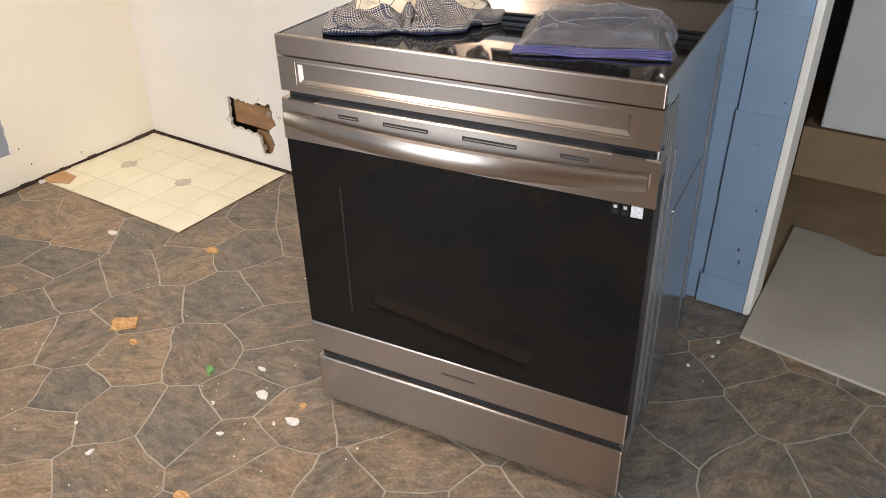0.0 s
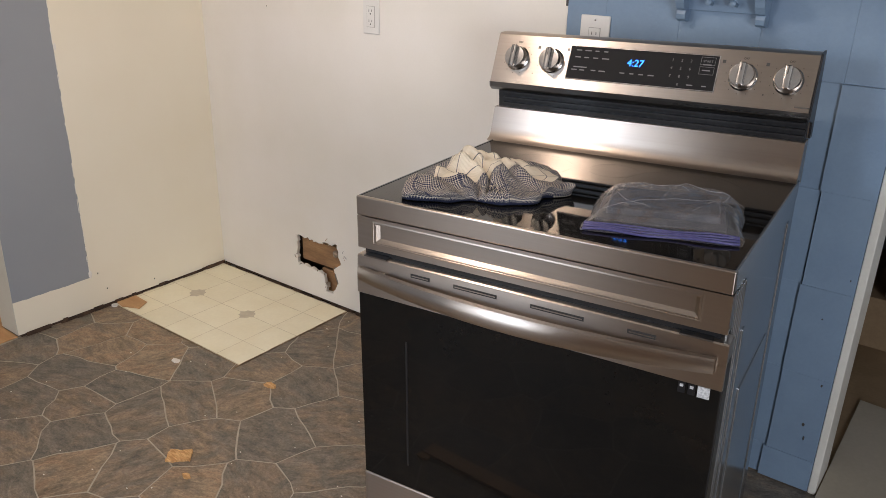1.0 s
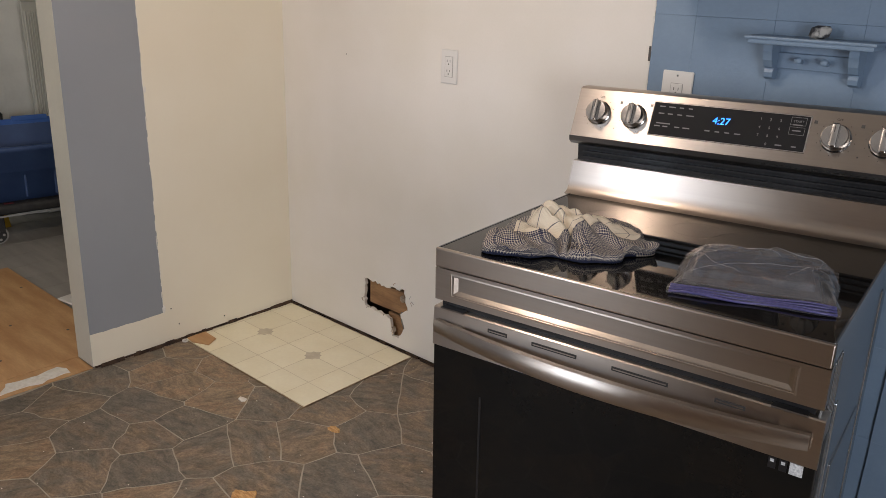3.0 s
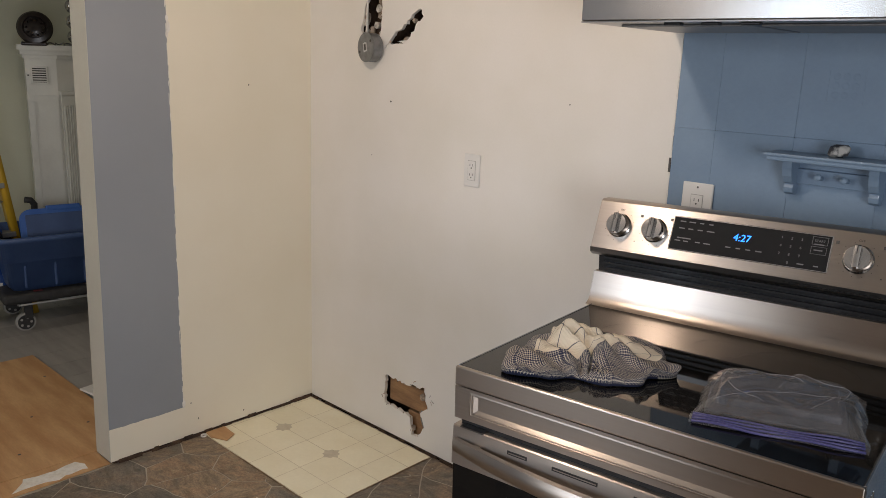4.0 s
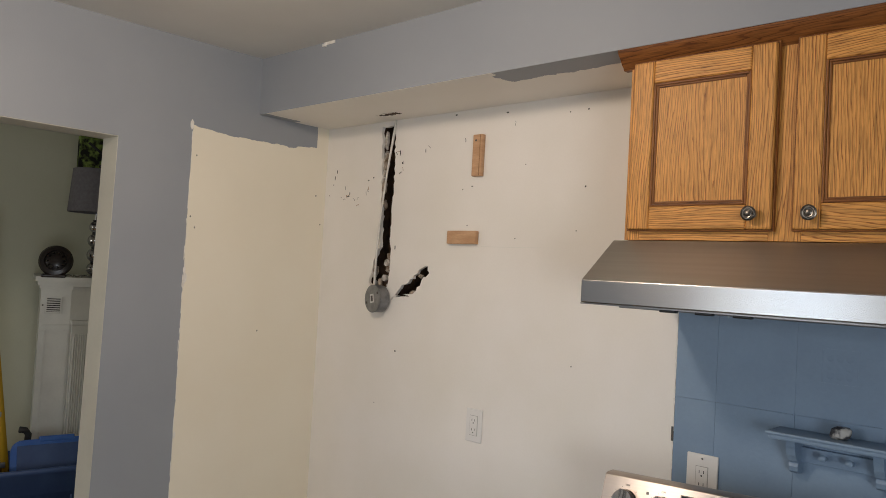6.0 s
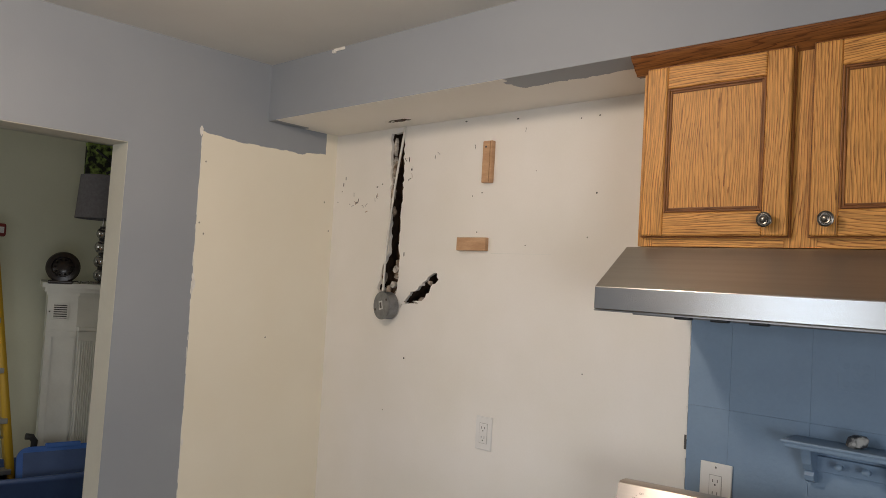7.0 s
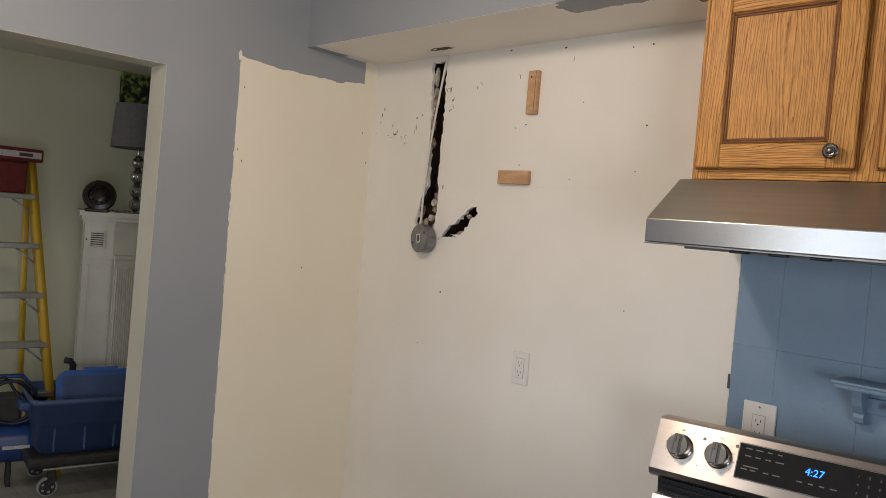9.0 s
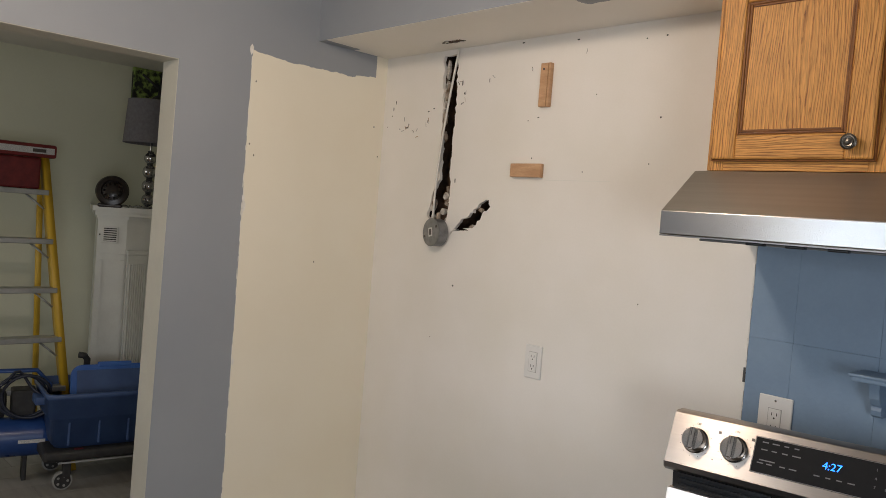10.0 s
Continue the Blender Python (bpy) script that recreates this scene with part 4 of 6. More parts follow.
# stickers on the glass, maker's mark as a plain bar
part("sticker", boxed((0.715, -0.0125, 0.686), (0.735, -0.0108, 0.707)), M_LABEL, door, "small white square sticker")
for sx in (0.682, 0.699):
    part("sticker", boxed((sx, -0.0122, 0.686), (sx + 0.012, -0.0108, 0.707)), M_BLACK, door, "small black sticker")
    part("sticker_mark", boxed((sx + 0.003, -0.0128, 0.698), (sx + 0.009, -0.0121, 0.7035)), M_LABEL, door)
part("maker_mark", boxed((0.345, -0.0128, 0.210), (0.425, -0.0119, 0.2165)), M_STEEL_D, door)
# storage drawer
drawer = part("drawer", brow((0.008, -0.010, 0.018), (W + 0.004, 0.03, 0.148), 0.004), M_STEEL, stove, "brushed stainless storage drawer front")
part("drawer_gap", boxed((0.015, 0.004, 0.142), (W - 0.01, 0.04, 0.176)), M_BLACK, stove)
# backguard
bm = bmesh.new()
prism(bm, [(0.572, 0.9172), (0.580, 0.9195), (0.588, 0.9255), (0.594, 0.935), (0.598, 0.950), (0.612, 0.998), (0.66, 0.998), (0.66, 0.90), (0.60, 0.90)], 0, -0.014, W - 0.004)
guard = part("backguard", bm, M_STEEL, stove, "sloping brushed stainless backguard")
part("vent_gap", prism(bmesh.new(), [(0.626, 0.990), (0.622, 1.05), (0.66, 1.05), (0.66, 0.990)], 0, -0.008, W - 0.008), M_BLACK, guard)
for zz in (1.008, 1.022, 1.036):
    part("vent_louvre", boxed((0.01, 0.612, zz), (W - 0.01, 0.63, zz + 0.004)), M_BLACK, guard)
bm = bmesh.new()
prism(bm, [(0.592, 1.064), (0.640, 1.180), (0.648, 1.184), (0.680, 1.184), (0.680, 1.0), (0.655, 1.0), (0.650, 1.040), (0.606, 1.046), (0.594, 1.054)], 0, -0.019, W - 0.006)
panel = part("control_panel", bm, M_STEEL, stove, "brushed stainless control panel with knobs and a clock display")
# curved-under stainless; the dark it mirrors is put into the colour
part("panel_lip", prism(bmesh.new(), [(0.5905, 1.066), (0.5925, 1.053), (0.605, 1.044), (0.650, 1.038), (0.650, 1.042), (0.607, 1.048), (0.596, 1.055), (0.594, 1.066)], 0, -0.020, W - 0.005), M_STEEL_D, panel)
part("end_cap", prism(bmesh.new(), [(0.5915, 1.05), (0.640, 1.183), (0.682, 1.187), (0.682, 1.0), (0.655, 1.0), (0.650, 1.036)], 0, W - 0.0055, W - 0.001), M_BLACK, panel)
# frame of the sloping face: x along the width, y up the face, z out of it
tilt = math.atan2(0.048, 0.116)
FACE = Matrix.Translation((0, 0.592, 1.064)) @ Matrix.Rotation(radians(90) - tilt, 4, "X")
SLANT = 0.1255


def on_face(u, s, out=0.0):
    return FACE @ Matrix.Translation((u, s, out))


def face_box(lo, hi, bevel=0.0):
    b = boxed(lo, hi, bevel)
    bmesh.ops.transform(b, matrix=FACE, verts=b.verts)
    return b


part("display_bezel", face_box((0.183, 0.026, 0.0003), (0.541, 0.110, 0.0022), 0.0008), M_CHROME, panel)
display = part("display", face_box((0.1855, 0.0285, 0.001), (0.5385, 0.1075, 0.0030), 0.0005), M_SCREEN, panel, "black glass touch display with a lit blue clock")
clock = wording("4:27", 0.023, M_DIAL, display, on_face(0.351, 0.076, 0.0032), name="clock_digits")
clock.data.shear = 0.06
for i in range(3):
    for j in range(3):
        wording(str(1 + i + 3 * j), 0.0085, M_PRINT, display, on_face(0.437 + i * 0.021, 0.092 - j * 0.0185, 0.0032), name="key_digit")
wording("0", 0.0085, M_PRINT, display, on_face(0.458, 0.0365, 0.0032), name="key_digit")
wording("START", 0.0075, M_PRINT, display, on_face(0.516, 0.094, 0.0032), name="key_word")
for u0, s0, w in ((0.200, 0.097, 0.014), (0.222, 0.097, 0.016), (0.248, 0.097, 0.010), (0.270, 0.097, 0.010), (0.200, 0.080, 0.014), (0.223, 0.080, 0.012), (0.246, 0.080, 0.012), (0.268, 0.080, 0.018),
                  (0.200, 0.056, 0.034), (0.196, 0.049, 0.014), (0.217, 0.049, 0.012), (0.246, 0.050, 0.012), (0.266, 0.050, 0.016), (0.318, 0.050, 0.012), (0.342, 0.050, 0.010), (0.364, 0.050, 0.011),
                  (0.386, 0.050, 0.014), (0.505, 0.085, 0.020), (0.506, 0.072, 0.018), (0.478, 0.036, 0.014), (0.512, 0.036, 0.010)):
    part("key_mark", face_box((u0, s0, 0.0029), (u0 + w, s0 + 0.0026, 0.0034)), M_PRINT, display)
for lo, hi in (((0.500, 0.0855), (0.532, 0.1035)), ((0.500, 0.064), (0.532, 0.0815))):
    for a, b in (((lo[0], lo[1]), (hi[0], lo[1] + 0.0007)), ((lo[0], hi[1] - 0.0007), (hi[0], hi[1])), ((lo[0], lo[1]), (lo[0] + 0.0007, hi[1])), ((hi[0] - 0.0007, lo[1]), (hi[0], hi[1]))):
        part("key_border", face_box((*a, 0.0029), (*b, 0.0034)), M_PRINT, display)


def knob_at(u, s):
    prof = [(0.031, 0.0), (0.031, 0.003), (0.0285, 0.005), (0.0275, 0.020), (0.0255, 0.024), (0.010, 0.0245), (0.0002, 0.0245)]
    k = part("knob", lathe(bmesh.new(), prof, 40, on_face(u, s, 0.0005)), M_CHROME, panel, "round brushed metal knob with a raised grip")
    grip = boxed((-0.0075, -0.026, 0.020), (0.0075, 0.026, 0.036), 0.003)
    bmesh.ops.transform(grip, matrix=on_face(u, s), verts=grip.verts)
    part("grip", grip, M_CHROME, k)
    mark = boxed((-0.0008, 0.006, 0.0355), (0.0008, 0.025, 0.0368))
    bmesh.ops.transform(mark, matrix=on_face(u, s), verts=mark.verts)
    part("pointer", mark, M_INK, k)
    for a in range(20, 350, 30):
        r = radians(a + 90)
        part("scale_dot", face_box((u + 0.038 * math.cos(r) - 0.0008, s + 0.038 * math.sin(r) - 0.0008, 0.0), (u + 0.038 * math.cos(r) + 0.0008, s + 0.038 * math.sin(r) + 0.0008, 0.0005)), M_INK, k)
    wording("OFF", 0.007, M_INK, k, on_face(u, s + 0.0415, 0.0006), name="dial_word")


for u, s in ((0.046, 0.066), (0.140, 0.066), (0.596, 0.066), (0.690, 0.066)):
    knob_at(u, s)
for u, s in ((0.100, 0.098), (0.178, 0.098), (0.550, 0.098), (0.642, 0.098)):
    part("element_mark", face_box((u - 0.0035, s - 0.0035, 0.0), (u + 0.0035, s + 0.0035, 0.0005)), M_INK, panel)
part("model_mark", face_box((0.712, 0.010, 0.0), (0.742, 0.0135, 0.0005)), M_INK, panel)
for u in (0.093, 0.643):
    part("indicator_dot", face_box((u, 0.030, 0.0), (u + 0.003, 0.033, 0.0006)), M_INK, panel)

# ---- range hood ----
hood = thing("range_hood", pose(1.625, 0, 0), "stainless steel under-cabinet range hood with sloping front", "range hood")
HW = 0.762
part("canopy", prism(bmesh.new(), [(-0.002, 1.6175), (-0.002, 1.778), (-0.318, 1.778), (-0.4545, 1.6735), (-0.4545, 1.6725), (-0.445, 1.6725), (-0.445, 1.6175)], 0, 0.0, HW), M_HOOD, hood,
     "sloping brushed stainless canopy")
part("front_lip", boxed((0.0, -0.457, 1.6185), (HW, -0.4452, 1.6732), 0.002), M_LIP, hood, "stainless front lip, coloured lighter for the window's reflection")
part("bottom_flange", boxed((0.0, -0.4565, 1.6145), (HW, -0.002, 1.6172)), M_STEEL_D, hood)
for k in range(2):
    part("grease_filter", boxed((0.06 + 0.33 * k, -0.38, 1.609), (0.37 + 0.33 * k, -0.10, 1.6144), 0.002), M_ZINC, hood)
for k in range(3):
    part("switch", boxed((0.20 + 0.085 * k, -0.440, 1.608), (0.24 + 0.085 * k, -0.424, 1.6144), 0.002), M_BLACK, hood)

# ---- wall cabinet ----
CX, CW = 1.655, 0.762
cab = thing("wall_cabinet", pose(CX, 0, 0), "honey oak two-door wall cabinet with crown moulding above the hood", "cabinet")
part("body", boxed((0.0, -0.298, 1.7795), (CW, -0.002, 2.245)), M_OAK_V, cab)
FZ0, FZ1 = 1.7795, 2.245
for x0, x1, nm in ((0.0, 0.04, "stile"), (0.36, 0.43, "centre_stile"), (CW - 0.04, CW, "stile")):
    part(nm, boxed((x0, -0.318, FZ0), (x1, -0.2985, FZ1), 0.001), M_OAK_V, cab)
for z0, z1 in ((FZ0, 1.822), (2.205, FZ1)):
    for x0, x1 in ((0.0402, 0.3598), (0.4302, CW - 0.0402)):
        part("rail", boxed((x0, -0.318, z0), (x1, -0.2985, z1), 0.001), M_OAK_H, cab)


def cabinet_door(x0, x1, z0, z1, knob_x):
    d = part("door", boxed((x0 + 0.05, -0.331, z0 + 0.05), (x1 - 0.05, -0.322, z1 - 0.05)), M_OAK_V, cab, "framed oak door with a flat panel")
    s = 0.056
    for a, b in ((x0, x0 + s), (x1 - s, x1)):
        part("door_stile", boxed((a, -0.338, z0), (b, -0.3185, z1), 0.004, 3), M_OAK_V, d)
    for a, b in ((z0, z0 + s), (z1 - s, z1)):
        part("door_rail", boxed((x0 + s + 0.0002, -0.3375, a), (x1 - s - 0.0002, -0.3185, b), 0.004, 3), M_OAK_H, d)
    # stepped outer edge
    for lo, hi in (((x0 - 0.004, z0 - 0.004), (x0 - 0.0002, z1 + 0.004)), ((x1 + 0.0002, z0 - 0.004), (x1 + 0.004, z1 + 0.004))):
        part("door_edge", boxed((lo[0], -0.3305, lo[1]), (hi[0], -0.3185, hi[1]), 0.001), M_OAK_DV, d)
    for a, b in ((z0 - 0.004, z0 - 0.0002), (z1 + 0.0002, z1 + 0.004)):
        part("door_edge", boxed((x0, -0.3305, a), (x1, -0.3185, b), 0.001), M_OAK_DH, d)
    # stepped moulding round the panel
    for k, (o, dep) in enumerate(((0.0, -0.3355), (0.006, -0.3335))):
        a0, a1, b0, b1 = x0 + s + o, x1 - s - o, z0 + s + o, z1 - s - o
        for lo, hi in (((a0, b0), (a0 + 0.006, b1)), ((a1 - 0.006, b0), (a1, b1))):
            part("panel_bead", boxed((lo[0], dep, lo[1]), (hi[0], -0.325, hi[1]), 0.0015), M_OAK_DV, d)
        for lo, hi in (((a0 + 0.0062, b0), (a1 - 0.0062, b0 + 0.006)), ((a0 + 0.0062, b1 - 0.006), (a1 - 0.0062, b1))):
            part("panel_bead", boxed((lo[0], dep, lo[1]), (hi[0], -0.325, hi[1]), 0.0015), M_OAK_DH, d)
    kz = z0 + 0.034
    m = Matrix.Translation((knob_x, -0.338, kz)) @ Matrix.Rotation(radians(90), 4, "X")
    part("knob", lathe(bmesh.new(), [(0.011, 0.0), (0.008, 0.003), (0.006, 0.011), (0.013, 0.015), (0.0168, 0.018), (0.0168, 0.021), (0.0145, 0.0222), (0.0130, 0.0205), (0.0112, 0.0205), (0.0100, 0.0226), (0.0080, 0.0222), (0.0072, 0.0212), (0.0045, 0.0228), (0.0003, 0.0232)], 28, m),
         M_PEWTER, d, "round antique pewter knob")


cabinet_door(0.018, 0.372, 1.805, 2.222, 0.330)
cabinet_door(0.418, 0.748, 1.805, 2.222, 0.458)
crown = [(-0.318, 2.215), (-0.322, 2.222), (-0.330, 2.228), (-0.338, 2.240), (-0.349, 2.250), (-0.352, 2.2605), (-0.30, 2.2605), (-0.30, 2.215)]
part("crown_moulding", prism(bmesh.new(), crown, 0, -0.024, CW + 0.024), M_OAK_DH, cab, "oak crown moulding, coloured darker for shade")
side = [(0.0, 2.215), (-0.004, 2.222), (-0.012, 2.228), (-0.017, 2.240), (-0.0235, 2.250), (-0.0238, 2.2605), (0.0, 2.2605)]
part("crown_return", prism(bmesh.new(), side, 1, -0.2995, -0.004), M_OAK_DH, cab)

# ---- floors ----
floor = struct("floor", boxed((-0.02, -4.2, -0.05), (4.4, 0.0, -0.0008)), M_GROUT, "vinyl floor printed with brown and grey flagstones", "floor")
SEEDS = [(0.76, -0.94), (0.84, -0.8), (0.92, -0.68), (1.04, -0.5), (1.25, -0.59), (1.18, -0.74), (1.02, -0.91), (0.98, -1.12), (1.18, -1.08), (1.33, -0.96), (1.41, -0.79), (1.52, -0.89),
         (1.14, -1.26), (1.32, -1.25), (1.21, -1.38), (1.48, -1.17), (1.54, -1.02), (1.7, -1.01), (1.65, -1.17), (1.44, -1.39), (1.77, -1.21), (0.87, -1.21), (1.03, -1.33),
         (0.71, -1.11), (0.56, -1.01), (0.56, -0.9), (0.39, -0.92), (0.18, -0.74), (0.34, -0.77), (0.5, -0.72), (0.67, -0.59), (0.9, -0.29), (0.99, -0.21), (2.57, -0.2), (2.54, -0.54), (2.72, -0.33),
         (2.7, -0.62), (2.88, -0.5)]


def clip_cell(poly, s, o, gap):
    """Keep the side of poly nearer to s than to o, less half a joint."""
    mx, my = (s[0] + o[0]) / 2, (s[1] + o[1]) / 2
    nx, ny = o[0] - s[0], o[1] - s[1]
    ll = math.hypot(nx, ny)
    nx, ny = nx / ll, ny / ll
    out = []
    for (ax, ay), (bx, by) in zip(poly, poly[1:] + poly[:1]):
        da = (ax - mx) * nx + (ay - my) * ny + gap
        db = (bx - mx) * nx + (by - my) * ny + gap
        if da <= 0:
            out.append((ax, ay))
        if da * db < 0:
            f = da / (da - db)
            out.append((ax + (bx - ax) * f, ay + (by - ay) * f))
    return out


rs = random.Random(11)
pts = list(SEEDS)
tries = 0
while tries < 9000:
    tries += 1
    p = (rs.uniform(0.0, 4.4), rs.uniform(-4.2, 0.0))
    near = min(math.hypot(p[0] - q[0], p[1] - q[1]) for q in pts)
    if near > 0.165 and not (0.45 < p[0] < 1.8 and -1.42 < p[1] < -0.55 and near < 0.2):
        pts.append(p)
far_stones = bmesh.new()
for s in pts:
    poly = [(0.0, -4.2), (4.4, -4.2), (4.4, 0.0), (0.0, 0.0)]
    for o in pts:
        if o is not s and abs(o[0] - s[0]) < 0.9 and abs(o[1] - s[1]) < 0.9:
            poly = clip_cell(poly, s, o, 0.0022)
            if len(poly) < 3:
                break
    if len(poly) < 3:
        continue
    # slightly wavering edges
    fine = []
    for (ax, ay), (bx, by) in zip(poly, poly[1:] + poly[:1]):
        k = max(1, int(math.hypot(bx - ax, by - ay) / 0.045))
        for i in range(k):
            x, y = ax + (bx - ax) * i / k, ay + (by - ay) * i / k
            w = noise.noise_vector(Vector((x * 13, y * 13, 3.0))) * 0.015
            fine.append((x + w.x, min(-0.0005, y + w.y)))
    if s[1] > -1.75 and s[0] < 3.4:
        bm = bmesh.new()
    else:
        bm = far_stones
    top = [bm.verts.new((x, y, 0.0)) for x, y in fine]
    low = [bm.verts.new((x, y, -0.0007)) for x, y in fine]
    bm.faces.new(top)
    for k in range(len(top)):
        j = (k + 1) % len(top)
        bm.faces.new((top[k], low[k], low[j], top[j]))
    if bm is not far_stones:
        bmesh.ops.recalc_face_normals(bm, faces=bm.faces[:])
        part("flagstone", bm, M_SLATE, floor, smooth=None)
bmesh.ops.recalc_face_normals(far_stones, faces=far_stones.faces[:])
tagged(part("far_flagstones", far_stones, M_SLATE, floor, smooth=None), kind="stuff")

# old cream vinyl showing in the corner
lino = struct("vinyl_patch", boxed((0.004, -0.552, 0.0006), (0.772, -0.010, 0.0030)), M_LINO_J, "old cream vinyl patch in the corner with star motifs", "floor patch")
xs = [0.006, 0.022, 0.178, 0.334, 0.490, 0.646, 0.770]
ys = [-0.550, -0.430, -0.280, -0.130, -0.012]
for i in range(6):
    for j in range(4):
        part("vinyl_tile", boxed((xs[i] + 0.0016, ys[j] + 0.0016, 0.003), (xs[i + 1] - 0.0016, ys[j + 1] - 0.0016, 0.0034)), M_LINO, lino)
for cx, cy in ((0.178, -0.280), (0.490, -0.280)):
    ring = []
    for k in range(16):
        r = (0.041, 0.030, 0.034, 0.028)[k % 4]
        ring.append((cx + r * math.cos(k * math.pi / 8), cy + r * math.sin(k * math.pi / 8)))
    part("star_motif", prism(bmesh.new(), ring, 2, 0.0032, 0.0040), M_STAR, lino, smooth=None)
# torn dark edge of the patch
bm = bmesh.new()
for k in range(70):
    f = rng.random()
    if k % 2:
        x, y = 0.004 + f * 0.768, -0.552
    else:
        x, y = 0.772, -0.552 + f * 0.54
    s = rng.uniform(0.010, 0.034)
    box(bm, (x - s, y - 0.0018, 0.0), (x + s, y + 0.0008, rng.uniform(0.0015, 0.0034))) if k % 2 else box(bm, (x - 0.0008, y - s, 0.0), (x + 0.0018, y + s, rng.uniform(0.0015, 0.0034)))
part("torn_edge", bm, M_CARD, lino)
solo("plywood_offcut", prism(bmesh.new(), [(0.012, -0.545), (0.012, -0.462), (0.10, -0.468), (0.128, -0.520), (0.06, -0.552)], 2, 0.005, 0.0085), M_PLY,
     "small tan plywood scrap on the vinyl patch", "wood scrap", smooth=None)
solo("pipe_ring", lathe(bmesh.new(), [(0.008, 0.0), (0.012, 0.0), (0.012, 0.006), (0.008, 0.006)], 18, Matrix.Translation((0.022, -0.562, 0.001)), True), M_FLAKE, "small white plastic ring by the wall", "plastic ring")

# next room floor: grey planks, plywood patch by the opening
planks = struct("next_room_floor", boxed((-2.95, -3.6, -0.05), (-0.021, 1.0, -0.004)), M_GROUT, "grey wood-look plank floor of the next room", "floor")
for i in range(16):
    x0 = -2.95 + i * 0.183
    y = -3.6 + (i % 3) * 0.41 - 0.8
    while y < 1.0:
        y0, y1 = max(y, -3.6), min(y + 1.22, 1.0)
        if y1 - y0 > 0.02:
            part("plank", boxed((x0 + 0.0012, y0 + 0.0012, -0.004), (min(x0 + 0.1818, -0.022), y1 - 0.0012, 0.0), 0.0), M_PLANK, planks)
        y += 1.22
ply = struct("plywood_patch", boxed((-1.315, -3.0, 0.0004), (-0.135, -0.742, 0.006)), M_PLY, "bare orange-brown plywood subfloor patch at the opening", "floor patch")
part("plywood_strip", boxed((-0.133, -2.29, 0.0004), (-0.012, -0.93, 0.0045)), M_PLY, ply)
for x, y in ((-1.0, -0.80), (-0.95, -1.1), (-0.6, -1.0), (-0.4, -0.85), (-0.3, -1.15)):
    part("nail_mark", lathe(bmesh.new(), [(0.006, 0.006), (0.006, 0.0066), (0.001, 0.0066)], 10, Matrix.Translation((x, y, 0))), M_INK, ply)
bm = bmesh.new()
prism(bm, ragged([(-0.10, -1.02), (-0.035, -1.00), (-0.02, -1.12), (-0.03, -1.26), (-0.10, -1.20)], rng, 0.03, 0.012), 2, 0.0046, 0.0058)
part("paper_remnant", bm, M_FLAKE, ply, "torn white paper remnant")

# boards in the doorway on the other side
struct("back_room_floor", boxed((2.0, 0.0, -0.05), (4.4, 2.2, -0.0005)), M_CARD, "brown hardboard floor beyond the doorway", "floor")
bm = bmesh.new()
prism(bm, [(2.545, -0.128), (3.42, -0.24), (3.42, 0.50), (2.86, 0.545), (2.80, 0.52), (2.66, 0.575), (2.545, 0.585)], 2, 0.001, 0.010)
solo("floor_board", bm, M_BOARD, "grey-beige board laid over the doorway floor", "board", smooth=None)
wb = thing("white_appliance", pose(2.50, 1.05, 0.0), "white panelled appliance standing beyond the doorway", "appliance")
part("body", boxed((0.0, 0.0, 0.20), (0.75, 0.65, 1.75), 0.012), M_WHITEBOX, wb)
part("door", boxed((0.004, -0.03, 0.21), (0.746, -0.001, 1.74), 0.008), M_WHITEBOX, wb)
part("plinth", boxed((-0.05, -0.02, 0.0), (0.85, 0.60, 0.199)), M_CARD, wb, "brown cardboard plinth")

# debris on the floor
SCRAPS = [("wood_chip", M_CHIP, "splintered orange-brown wood chip on the floor", "wood chip", [(1.134, -1.034, 0.015, 0.007), (0.957, -0.575, 0.026, 0.006), (1.70, -0.98, 0.014, 0.004), (1.665, -1.338, 0.022, 0.006)]),
          ("plaster_flake", M_FLAKE, "small white plaster flake on the floor", "plaster flake", [(1.714, -1.035, 0.030, 0.006), (1.592, -1.156, 0.014, 0.005), (1.381, -1.361, 0.017, 0.005), (1.271, -1.315, 0.010, 0.004),
           (1.585, -1.002, 0.027, 0.003), (1.515, -0.927, 0.016, 0.003), (1.681, -1.064, 0.011, 0.004), (1.501, -1.089, 0.012, 0.004), (0.576, -0.67, 0.028, 0.004), (2.50, -0.18, 0.012, 0.004),
           (2.505, -0.25, 0.009, 0.003), (2.46, -0.32, 0.01, 0.004), (1.62, -1.10, 0.005, 0.002), (1.10, -1.12, 0.004, 0.002), (1.9, -1.02, 0.005, 0.002)]),
          ("green_scrap", M_LEAF, "small green plastic scrap on the floor", "scrap", [(1.402, -1.006, 0.018, 0.006)])]
